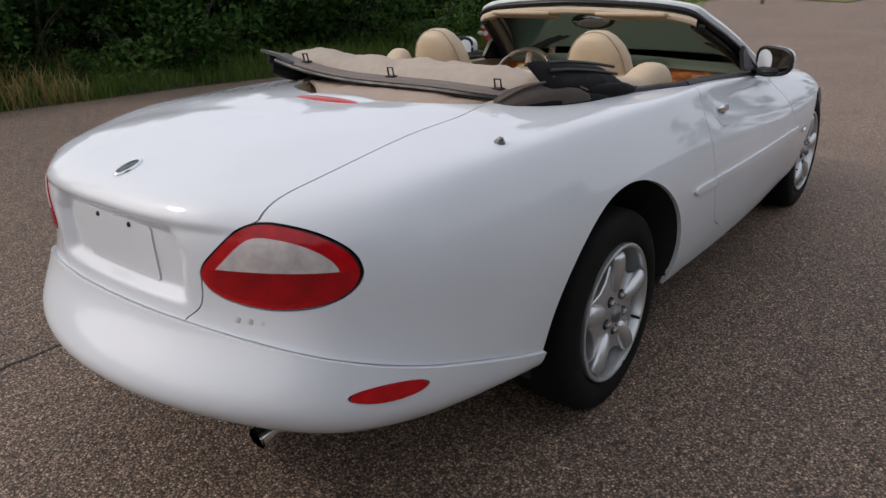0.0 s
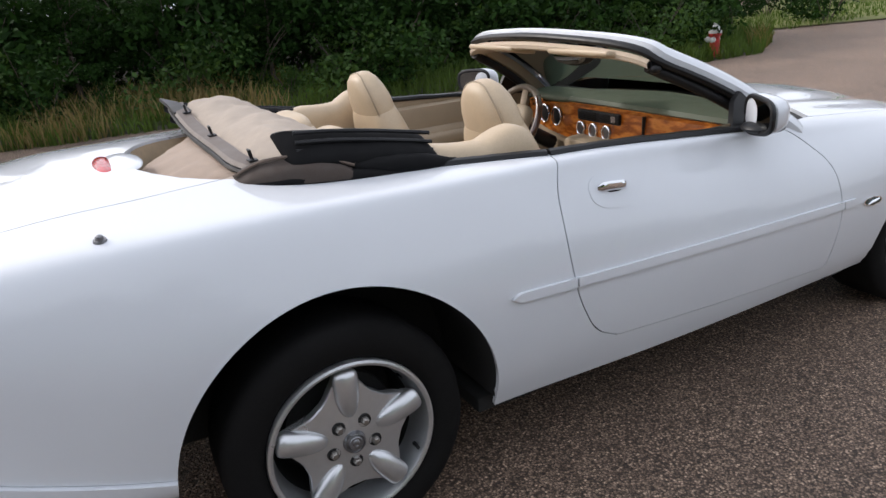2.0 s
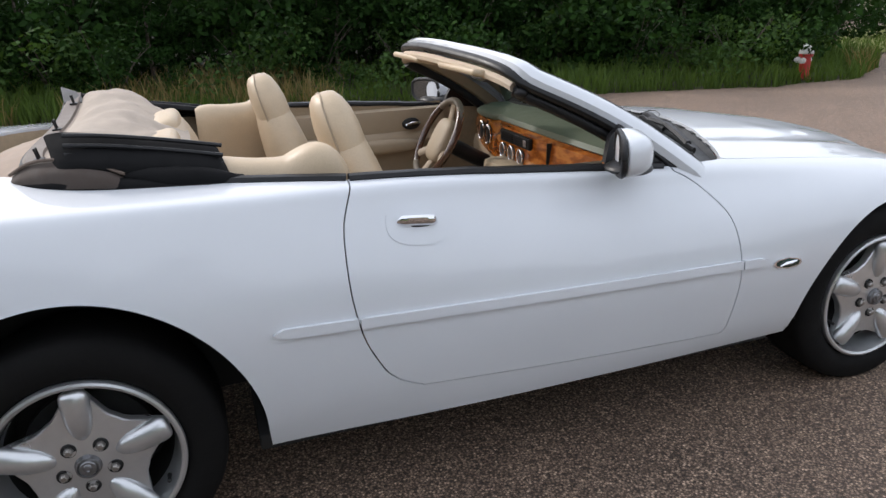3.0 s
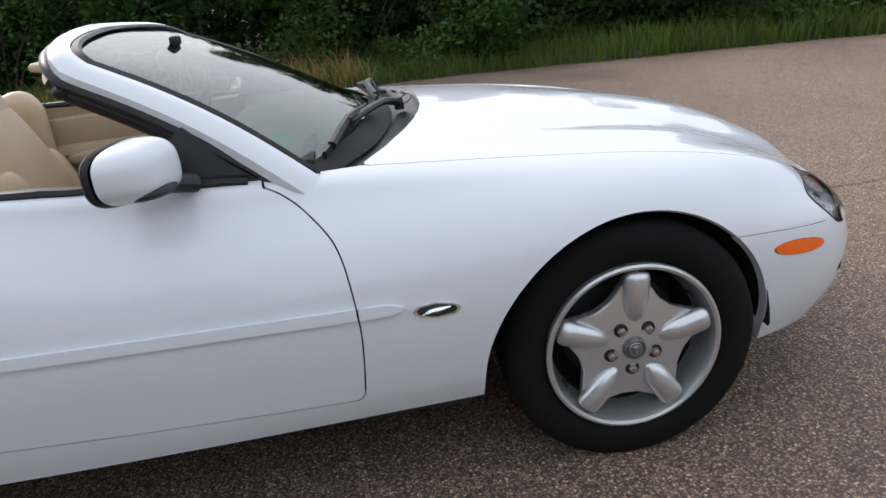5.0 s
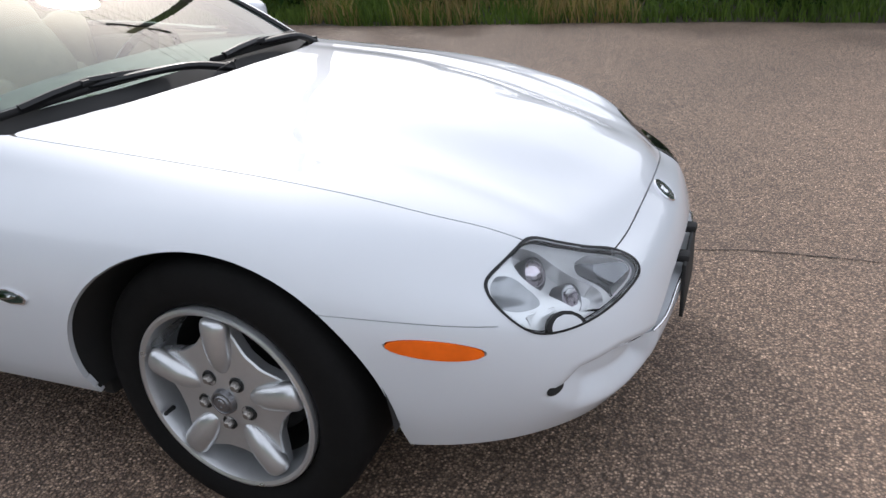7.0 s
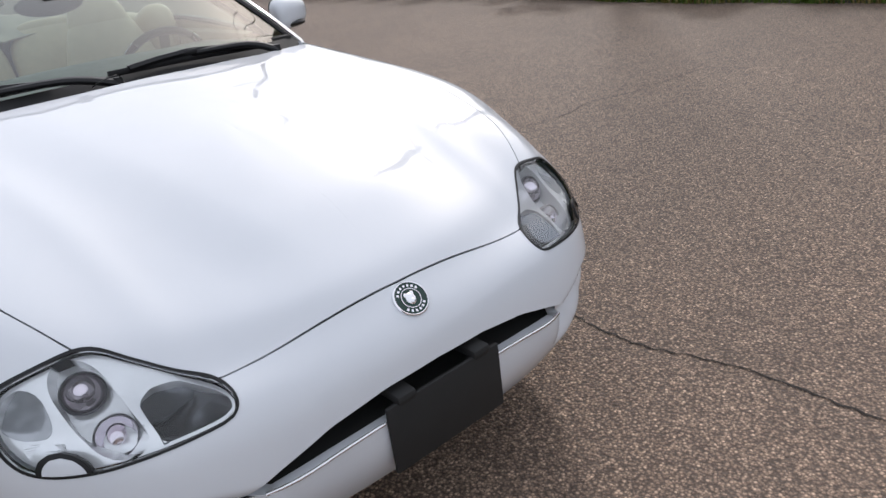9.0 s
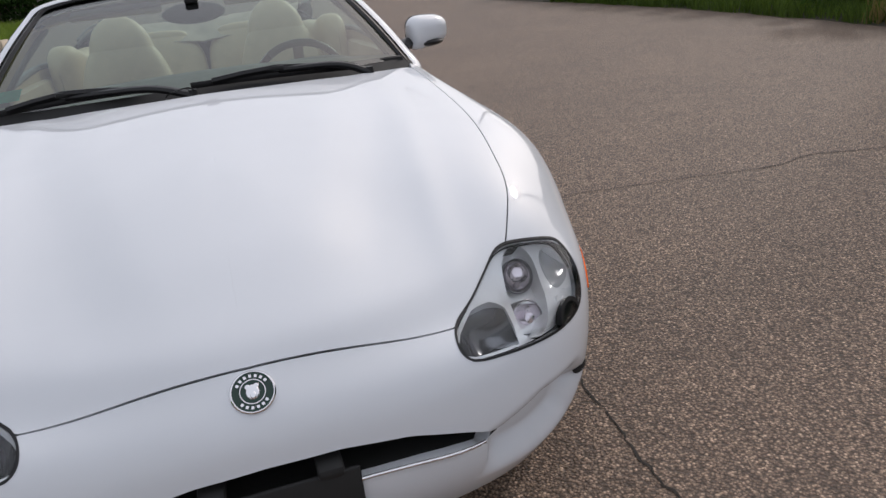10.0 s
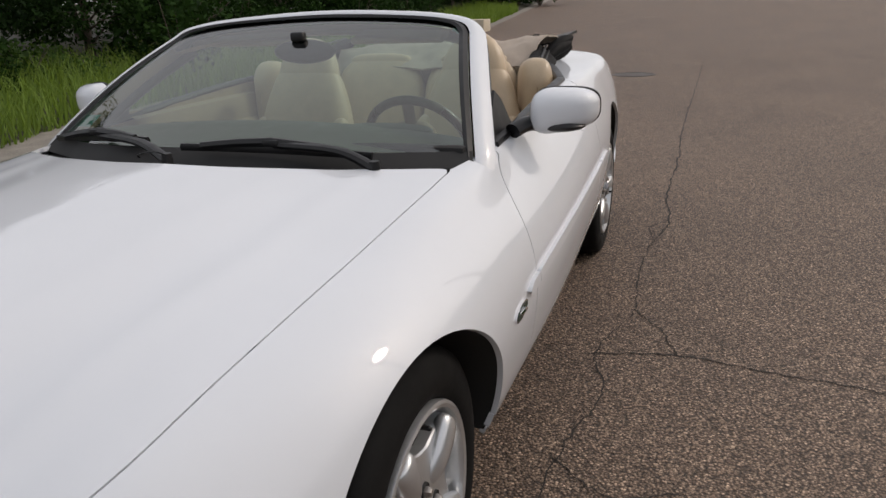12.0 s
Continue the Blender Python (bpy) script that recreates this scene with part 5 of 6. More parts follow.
# dashboard
dash = root("dashboard", "green-grey dashboard with burr walnut fascia", "dashboard", at=(1.645, 0, .607))
bm = bmesh.new()
rows = []
for k in range(25):
    y = -.70 + 1.4 * k / 24
    e = abs(y) / .70
    x0, z0 = -.045 + .10 * e**2.2, .305 - .03 * e**2
    rows.append([(x0 - .010, y, z0 - .016), (x0 - .022, y, z0 - .008), (x0 - .010, y, z0 + .008), (x0 + .05, y, z0 + .020), (x0 + .14, y, z0 + .018), (.335 - .20 * e**2, y, .300 - .02 * e), (.395 - .24 * e**2, y, .23)])
sheet(bm, rows)
part("dash_top", bm, DASH, dash)
bm = bmesh.new()
cushion(bm, (.0, .37, .296), (.070, .16, .022), 2.6)
part("instrument_hood", bm, DASH, dash)
bm = bmesh.new()
rows = []
for k in range(33):
    y = -.655 + 1.31 * k / 32
    e = abs(y) / .70
    x0 = -.045 + .10 * e**2.2
    low = .105 + .075 * e**3
    rows.append([(x0 - .006, y, .292 - .028 * e**2), (x0 - .026, y, .275 - .024 * e**2), (x0 - .040, y, (.25 + low) / 2), (x0 - .038, y, low + .02), (x0 - .005, y, low - .01)])
sheet(bm, rows)
part("walnut_fascia", bm, WALNUT, dash, "glossy burr walnut fascia")
for y, z, r in ((.43, .215, .042), (.315, .215, .042), (.12, .185, .030), (.035, .185, .030), (-.05, .185, .030)):
    bm = bmesh.new()
    e = abs(y) / .7
    x0 = -.045 + .10 * e**2.2 - .042
    ring = [Vector((x0 - .006, y + r * .82 * math.cos(2 * math.pi * k / 24), z + r * math.sin(2 * math.pi * k / 24))) for k in range(24)]
    tube(bm, ring + ring[:1], .004, 6)
    part("gauge_ring", bm, CHROME, dash)
for y, z, r, mat in ((.43, .215, .042, BLACK), (.315, .215, .042, BLACK), (.12, .185, .030, STEEL), (.035, .185, .030, STEEL), (-.05, .185, .030, STEEL)):
    bm = bmesh.new()
    e = abs(y) / .7
    ball(bm, (-.045 + .10 * e**2.2 - .040, y, z), (.008, r * .8, r), u=20, v=10)
    part("gauge_dial", bm, mat, dash)
bm = bmesh.new()
box(bm, (-.083, .005, .248), (.02, .27, .048), .008)
part("air_vent_panel", bm, BLACK, dash)
for y in (-.06, .06):
    bm = bmesh.new()
    for k in range(5):
        box(bm, (-.096, y, .232 + .008 * k), (.006, .10, .003))
    part("vent_slats", bm, SEAL, dash)
bm = bmesh.new()
box(bm, (-.097, -.10, .249), (.004, .026, .026), .003)
part("warning_switch", bm, CLEAR_LENS, dash)
bm = bmesh.new()
box(bm, (-.070, -.255, .20), (.02, .004, .15))
part("glovebox_joint", bm, SHADE, dash)
bm = bmesh.new()
box(bm, (-.05, 0, .05), (.25, .30, .22), .03)
box(bm, (-.45, 0, -.06), (.75, .20, .20), .04)
part("centre_console", bm, TRIM_BEIGE, dash)
bm = bmesh.new()
box(bm, (.02, 0, .05), (.1, 1.3, .26), .05)
part("lower_dash", bm, TRIM_BEIGE, dash)
bm = bmesh.new()
box(bm, (.20, 0, .0), (.04, 1.4, .6), .01)
part("bulkhead", bm, SHADE, dash)
# steering wheel
sw = root("steering_wheel", "wood and leather steering wheel with cream hub", "steering wheel", at=(1.355, .37, .815))
DARK_WOOD = grained("dark_walnut_rim", (.055, .022, .012), .22, scale=60, spread=.3, Coat_Weight=.8, Coat_Roughness=.05)
RIM_HIDE = grained("brown_rim_leather", (.17, .135, .10), .5, scale=260, spread=.1)
axis = Vector((-.87, 0, .49)).normalized()
turn = axis.to_track_quat("Z", "Y").to_matrix().to_4x4()
def sw_part(name, bm, mat, label=""):
    bmesh.ops.transform(bm, matrix=turn, verts=bm.verts)
    return part(name, bm, mat, sw, label)
for name, lo, hi, mat in (("wood_rim", -50, 50, DARK_WOOD), ("leather_rim", 50, 130, RIM_HIDE), ("wood_rim", 130, 230, DARK_WOOD), ("leather_rim", 230, 310, RIM_HIDE)):
    bm = bmesh.new()
    tube(bm, [(.178 * math.cos(radians(a)), .178 * math.sin(radians(a)), 0) for a in np.linspace(lo, hi, 22)], .0155, 12)
    sw_part(name, bm, mat)
bm = bmesh.new()
cushion(bm, (0, 0, -.022), (.082, .100, .034), 3.4)
sw_part("hub", bm, TRIM_BEIGE)
bm = bmesh.new()
for a in (90, 215, 325, 270):
    tube(bm, [(.05 * math.cos(radians(a)), .05 * math.sin(radians(a)), -.03), (.17 * math.cos(radians(a)), .17 * math.sin(radians(a)), -.002)], .016, 8, squash=(1.3, .6))
sw_part("wheel_spokes", bm, TRIM_BEIGE)
bm = bmesh.new()
rod(bm, (0, 0, -.03), (0, 0, -.26), .035)
sw_part("column", bm, BLACK)

# ---- folded soft top ----
top = root("folded_soft_top", "tan and brown canvas soft top, folded behind rear seat", "soft top", at=(.028, 0, .955))
CANVAS_UMBER = grained("umber_canvas", (.050, .037, .030), .8, scale=420, spread=.16, relief=.4, depth=.0008)


def wrinkle(x, y, a=.006):
    return a * noise.noise(Vector((x * 9, y * 9, 1.7))) + a * .5 * noise.noise(Vector((x * 23, y * 23, 4.1)))


# tan inner face lying open over the stack
bm = bmesh.new()
rows = []
for i in range(25):
    s = i / 24
    row = []
    for j in range(41):
        v = j / 40 * 2 - 1
        x = -.108 + .085 * max(0, -v - .55) ** 2 / .2 * (1 - s) + s * (.42 - .06 * v * v)
        y = v * (.555 - .05 * s) + .05 * max(0, v) ** 3 * (1 - s)
        z = .066 + .055 * max(0, v) ** 3 * (1 - s) - .030 * max(0, -v) ** 3 * (1 - s) + .060 * math.sin(math.pi * max(0, (s - .13) / .87) ** .75) - .055 * s**1.6 - .05 * max(0, -v - .62) * s
        row.append((x, y, z + wrinkle(x, y, .021 * min(1, max(0, s - .12) * 4))))
    rows.append(row)
sheet(bm, rows, .008)
part("inner_lining", bm, CANVAS_TAN, top, "wrinkled tan canvas lining")
# dark edge rail with latches
bm = bmesh.new()
line = [Vector(q) + Vector((-.006, 0, .002)) for q in rows[0]]
sheet(bm, [[q + Vector((-.004, 0, -.012)) for q in line], [q + Vector((-.010, 0, 0)) for q in line], [q + Vector((0, 0, .010)) for q in line], [q + Vector((.030, 0, .012)) for q in line], [q + Vector((.042, 0, .013)) for q in line], [q + Vector((.046, 0, .002)) for q in line]])
part("front_rail", bm, grained("taupe_vinyl", (.125, .10, .085), .6, scale=200), top, "taupe front rail")
bm = bmesh.new()
tube(bm, [q + Vector((-.012, 0, -.010)) for q in line], .008, 6)
part("rail_seal", bm, SEAL, top)
for y in (.04, -.43, .46):
    bm = bmesh.new()
    k = min(range(len(line)), key=lambda i: abs(line[i].y - y))
    q = line[k] + Vector((.030, 0, .014))
    tube(bm, [q + Vector((0, -.012, 0)), q + Vector((-.006, -.012, .030)), q + Vector((-.006, .012, .030)), q + Vector((0, .012, 0))], .0035, 6)
    box(bm, q, (.026, .036, .006), .002)
    part("roof_latch", bm, BLACK, top, "black roof latch loop")
# pointed corner flap
bm = bmesh.new()
sheet(bm, [[(-.15, .665, .145), (-.09, .63, .125)], [(-.135, .58, .125), (-.07, .57, .115)], [(-.125, .51, .10), (-.06, .51, .098)]], .012)
part("corner_flap", bm, grained("grey_vinyl", (.05, .048, .047), .5, scale=200), top)
# dark bundle hanging under that corner
for dx, dz, r in ((0, 0, .030), (.035, -.022, .028), (.012, -.045, .026)):
    bm = bmesh.new()
    tube(bm, smooth_line([(-.135 + dx, .635, .118 + dz), (-.06 + dx, .60, .098 + dz), (.03 + dx, .565, .064 + dz), (.13 + dx, .55, .030 + dz)], 6), r, 12, taper=lambda s: .35 + .75 * math.sin(math.pi * min(1, .12 + s)))
    for q in bm.verts:
        q.co.z += wrinkle(q.co.x, q.co.y + 5, .008)
    part("black_fold", bm, CANVAS_DARK, top, "black canvas fold under the corner")
# brown outer cloth gathered under the lining
bm = bmesh.new()
rows = []
for i in range(13):
    s = i / 12
    row = []
    for j in range(49):
        v = j / 48 * 2 - 1
        a = abs(v)
        xr = table(np.array(a), (0, -.335), (.35, -.30), (.6, -.225), (.8, -.13), (1, -.01))
        x = float(xr) * (1 - s) + (-.09 + .03 * a) * s
        y = v * (.46 + .10 * s) * (1 if a < 1 else 1)
        z = -.014 + (.026 * s + .034 * math.sin(math.pi * s * .72)) * (1 - .15 * a)
        row.append((x, y, z + wrinkle(x, y + 3, .012 * math.sin(math.pi * s))))
    rows.append(row)
sheet(bm, rows, .006)
part("rear_cloth", bm, grained("tan_outer_cloth", (.34, .265, .21), .92, scale=420, spread=.14, relief=.4, depth=.0008), top, "tan-brown rear cloth tucked along the body")
for side in (1, -1):
    def fold(name, pts, r, mat, squash, label=""):
        bm = bmesh.new()
        line = smooth_line([(x, side * y, z - (.05 if side > 0 else 0)) for x, y, z in pts], 6)
        tube(bm, line, r, 14, squash=squash, taper=lambda s: .75 + .45 * math.sin(math.pi * min(1, s * 1.15)))
        for q in bm.verts:
            q.co.z += wrinkle(q.co.x, q.co.y + 7, .006)
        part(name, bm, mat, top, label)
    def drape(name, ridge, hem, puff, mat, seed, label=""):
        """A folded flap: from an inner edge over a ridge, bulging out, down to a tucked hem."""
        bm = bmesh.new()
        n = 26
        up, low = smooth_line(ridge, 8), smooth_line(hem, 8)
        rows = []
        for i in range(n + 1):
            s = i / n
            a, b = along(up, s), along(low, s)
            end = math.sqrt(max(0, min(1, s * 7))) * math.sqrt(max(0, min(1, (1 - s) * 7)))
            row = []
            for v, out, over in ((-.35, -.030, -.012), (-.15, -.020, .0), (0, -.004, .002), (.12, .006, -.002), (.3, .014, 0), (.5, .017, 0), (.7, .015, 0), (.88, .008, 0), (1.0, -.006, 0), (1.0, -.03, .002)):
                q = mixv(a, b, min(1, max(0, v)))
                ripple = .30 * math.sin(v * 9 + seed + 2.2 * s) + .5 * noise.noise(Vector((s * 5, v * 3, seed)))
                q = q + Vector((0, (out * puff * end + .010 * ripple * end * (0 < v < 1)), over * end + (-.01 * (1 - end) if v < 1 else 0)))
                row.append((q.x, side * q.y, q.z - (.05 if side > 0 else 0)))
            rows.append(row)
        sheet(bm, rows, .004)
        part(name, bm, mat, top, label)
    drape("black_fold", [(-.03, .50, .150), (.08, .53, .142), (.22, .55, .122), (.39, .565, .092)], [(.0, .585, .045), (.12, .61, .035), (.28, .635, .022), (.42, .66, .010)], 1.3, CANVAS_DARK, 1.0, "black canvas fold")
    drape("brown_fold", [(-.135, .455, .040), (-.06, .515, .080), (.05, .573, .084), (.155, .612, .046)], [(-.15, .472, .010), (-.05, .560, .012), (.06, .614, .014), (.165, .634, .014)], 1.5, CANVAS_UMBER, 4.0, "dark brown canvas fold")
    edging = bmesh.new()
    tube(edging, smooth_line([(x, side * (y + .006), z + .003 - (.05 if side > 0 else 0)) for x, y, z in ((-.135, .455, .040), (-.06, .515, .080), (.05, .573, .084), (.155, .612, .046))], 6), .0045, 6)
    part("fold_edging", edging, CANVAS_BROWN, top, "brown cloth edging")
    for k, (lift, back) in enumerate(((.012, 0), (-.012, .012), (-.034, .016))):
        seam = bmesh.new()
        tube(seam, smooth_line([(x, side * (y + back), z + lift - (.05 if side > 0 else 0)) for x, y, z in ((.02, .545, .135), (.12, .560, .128), (.26, .578, .108), (.40, .592, .082))], 6), .006, 6)
        part("fold_piping", seam, SEAL, top)
    fold("lower_fold", [(-.125, .48, .018), (-.03, .555, .022), (.12, .615, .018), (.36, .66, .004)], .024, CANVAS_DARK, (.9, .9))
    fold("black_fold", [(.16, .60, .036), (.26, .63, .030), (.36, .65, .02), (.44, .665, .008)], .026, CANVAS_DARK, (.9, 1.0))
    fold("tan_end", [(-.16, .40, .006), (-.10, .445, .016), (-.02, .478, .010)], .022, CANVAS_TAN, (.9, .9))
    bm = bmesh.new()
    tube(bm, [(.36, side * .55, .02), (.42, side * .58, .005), (.46, side * .60, .03), (.40, side * .60, -.02)], .012, 8)
    part("hinge_arm", bm, BLACK, top)

# ---- ground, verges and far things ----
def strip_noise(x, y, k=1.0):
    return noise.noise(Vector((x * k, y * k, 3.3)))


def rise(x):
    """The road climbs gently away behind the car."""
    return min(4.6, .036 * max(0.0, -x - 24))


def ground_sheet():
    bm = bmesh.new()
    xs = [-600, -200, -154, -90, -45] + [-24 + 2 * k for k in range(31)] + [60, 110, 220, 600]
    ys = [-600, -200, -80, -40] + [-24 + 2 * k for k in range(27)] + [50, 90, 200, 600]
    sheet(bm, [[(x, y, rise(x)) for x in xs] for y in ys])
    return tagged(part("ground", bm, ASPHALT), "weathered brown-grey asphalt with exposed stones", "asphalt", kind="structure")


ground_sheet()
CRACK = grained("crack_filling", (.022, .018, .015), .95, scale=90, spread=.4)
def crack(points, width, seed):
    """A wandering open crack, a thin ragged strip lying in the asphalt."""
    rnd = random.Random(seed)
    line = smooth_line([(x, y, 0) for x, y in points], 14)
    bm = bmesh.new()
    rows = []
    for i, q in enumerate(line):
        d = (line[min(i + 1, len(line) - 1)] - line[max(i - 1, 0)]).normalized()
        n = Vector((-d.y, d.x, 0))
        w = width * (.35 + .9 * rnd.random())
        q = q + n * (rnd.random() - .5) * .015
        rows.append([q - n * w + Vector((0, 0, .0025)), q + n * w + Vector((0, 0, .0025))])
    sheet(bm, rows)
    tagged(part("asphalt_crack", bm, CRACK), "open dark crack across the asphalt", "crack", kind="structure")


crack([(4.6, .90), (4.06, .92), (3.63, .925), (3.3, .85), (2.97, .875), (2.55, .90)], .0038, 1)
crack([(2.55, .90), (1.85, .96), (1.48, 1.04), (1.17, .975), (.78, 1.075), (.24, 1.06), (-.2, 1.10)], .0034, 2)
crack([(-.2, 1.10), (-.58, 1.16), (-1.19, 1.12), (-2.4, 1.15), (-3.7, 1.14), (-6.5, 1.2), (-11.5, 1.3)], .006, 3)
crack([(1.20, .94), (1.13, 1.27), (1.17, 1.55), (1.21, 1.84), (1.27, 2.23), (1.39, 2.82), (1.33, 3.12), (1.45, 3.5), (1.5, 4.2)], .0042, 4)
crack([(.76, 1.08), (.90, 1.18), (1.13, 1.27)], .0038, 5)
crack([(-.58, 1.16), (-.42, 1.06), (-.2, 1.10)], .004, 6)
crack([(-15, -.4), (-13, 1.0), (-10.4, 2.9), (-9.6, 4.4)], .012, 7)
crack([(1.85, .93), (2.0, 1.12), (1.93, 1.3)], .004, 8)
crack([(4.6, .9), (5.6, .96), (7.2, .85)], .006, 9)

SOIL = grained("verge_soil", (.035, .032, .018), .95, scale=20, spread=.35, relief=.6, depth=.01)
GRAVEL = grained("verge_gravel", (.21, .19, .165), .95, scale=60, spread=.4, relief=.6, depth=.008)
LAWN = grained("mown_lawn", (.14, .15, .035), .95, scale=30, spread=.3, relief=.6, depth=.01)
# kerbless edge of the wood: y of the asphalt's border along x, and of the opposite border
EDGE_N = lambda x: float(np.interp(x, (-60, -14, -8, -4, -1.5, 0, 2, 4, 6, 7.4, 8.3, 10, 11.6), (12.5, 9.8, 9.05, 8.25, 7.65, 7.5, 7.35, 7.0, 6.45, 6.0, 5.75, 5.9, 6.8)))
EDGE_S = lambda x: float(np.interp(x, (-60, -28, -12, -7.4, -5.2, -3, -2, -1.1, 1, 6, 20), (-11.5, -8.2, -7.1, -6.7, -6.5, -6.1, -5.7, -5.4, -5.1, -5.0, -5.5)))


def verge(name, edge, sign, x0, x1, label, cat="grass verge"):
    bm = bmesh.new()
    rows = []
    for d, h in ((-.05, -.01), (.08, .03), (.35, .07), (1.0, .14), (2.5, .30), (5, .55), (14, 1.0), (40, 1.4)):
        rows.append([(x, edge(x) + sign * d + .12 * strip_noise(x, d, .9) * (d < 3), h + rise(x) + .05 * strip_noise(x, d, .7) * (d > .2)) for x in np.linspace(x0, x1, 90)])
    sheet(bm, rows if sign > 0 else rows[::-1])
    ob = part(name, bm, SOIL)
    return tagged(ob, label, cat, kind="structure")


verge("verge_north", EDGE_N, 1, -60, 11.6, "rough grassy bank below the wood")
verge("verge_south", EDGE_S, -1, -60, 24, "rough grassy bank across the road")
bm = bmesh.new()
sheet(bm, [[(x, EDGE_S(x) + d + .06 * strip_noise(x, 2, 1.3), .006 + rise(x)) for x in np.linspace(-60, 10, 60)] for d in (-.1, .25, .55)])
tagged(part("gravel_edge", bm, GRAVEL), "strip of loose grey gravel along the asphalt", "gravel", kind="structure")

GRASS_GREEN = leaf_material("grass_green", (.026, .046, .010), (.092, .145, .028))
GRASS_DRY = leaf_material("grass_dry", (.10, .078, .032), (.25, .19, .085))
WEED = leaf_material("weed_leaf", (.014, .032, .009), (.052, .100, .022))
# leaf colours near black: the wood's deep shade is put into them
LEAF_DEEP_SHADE = leaf_material("tree_leaf_deep_shade", (.004, .010, .004), (.011, .027, .006), .1)
LEAF_HALF_SHADE = leaf_material("tree_leaf_half_shade", (.005, .013, .004), (.020, .048, .009), .1)
BARK = grained("bark", (.075, .058, .045), .95, scale=25, spread=.4, relief=.8, depth=.02)


def blades(name, count, seed, place, height, material, label):
    """Bent grass blades, each a tapered strip, as one stuff."""
    rnd = random.Random(seed)
    v, f = [], []
    for _ in range(count):
        x, y, z = place(rnd)
        h = height(rnd, x, y)
        a = rnd.random() * 2 * math.pi
        w = .004 + .007 * rnd.random() + h * .006
        lean, b = h * (.15 + .5 * rnd.random()), rnd.random() * 2 * math.pi
        dx, dy = math.cos(a) * w, math.sin(a) * w
        lx, ly = math.cos(b) * lean, math.sin(b) * lean
        n = len(v)
        v += [(x - dx, y - dy, z), (x + dx, y + dy, z), (x - dx * .7 + lx * .35, y - dy * .7 + ly * .35, z + h * .6), (x + dx * .7 + lx * .35, y + dy * .7 + ly * .35, z + h * .6), (x + lx, y + ly, z + h)]
        f += [(n, n + 1, n + 3, n + 2), (n + 2, n + 3, n + 4)]
    ob = new(name, mesh_of(name, v, f, material))
    return tagged(ob, label, "grass", kind="stuff")


def bank(d):
    return float(np.interp(d, (0, .35, 1, 2.5, 5), (.02, .07, .14, .30, .55)))


def on_bank(edge, sign, x0, x1, deep):
    def place(r):
        x = x0 + (x1 - x0) * r.random()
        d = deep * r.random() ** 1.4 - .08 + .12 * strip_noise(x, 1, 1.5)
        return x, edge(x) + sign * d, bank(max(0, d)) - .03 + rise(x)
    return place


tall = lambda r, x, y: (.10 + .26 * r.random()) * (.7 + .6 * (strip_noise(x, y, .5) + .5))
blades("green_grass", 26000, 1, on_bank(EDGE_N, 1, -16, 11.5, 2.2), tall, GRASS_GREEN, "tall green grass along the wood")
dry_place = on_bank(EDGE_N, 1, -14, 11.5, 2.0)
def dry(r):
    while True:
        x, y, z = dry_place(r)
        if strip_noise(x, 0, .33) + .6 * strip_noise(x, y, 1.2) > .02:
            return x, y, z
blades("dry_grass", 2300, 2, dry, lambda r, x, y: .14 + .34 * r.random(), GRASS_DRY, "dry straw-coloured grass stalks")
GRASS_FRESH = leaf_material("grass_fresh", (.050, .090, .018), (.17, .25, .05))
blades("green_grass", 24000, 3, on_bank(EDGE_S, -1, -40, 6, 2.8), lambda r, x, y: .18 + .50 * r.random(), GRASS_FRESH, "tall fresh green grass on the bank")


def leaves(rnd, count, centre, radii, size, shell=.55):
    """Leaf blades in a lumpy cloud: each a folded pointed leaf."""
    v, f = [], []
    for _ in range(count):
        while True:
            p = Vector((rnd.uniform(-1, 1), rnd.uniform(-1, 1), rnd.uniform(-1, 1)))
            if shell < p.length < 1:
                break
        c = Vector(centre) + Vector((p.x * radii[0], p.y * radii[1], p.z * radii[2]))
        d = Vector((rnd.gauss(0, 1), rnd.gauss(0, 1), rnd.gauss(-.35, .6))).normalized()
        s = d.cross(Vector((rnd.gauss(0, 1), rnd.gauss(0, 1), rnd.gauss(0, 1)))).normalized()
        l, w = size * rnd.uniform(.6, 1.3), size * rnd.uniform(.18, .32)
        n = len(v)
        v += [c, c + d * l * .45 + s * w, c + d * l, c + d * l * .45 - s * w]
        f.append((n, n + 1, n + 2, n + 3))
    return v, f


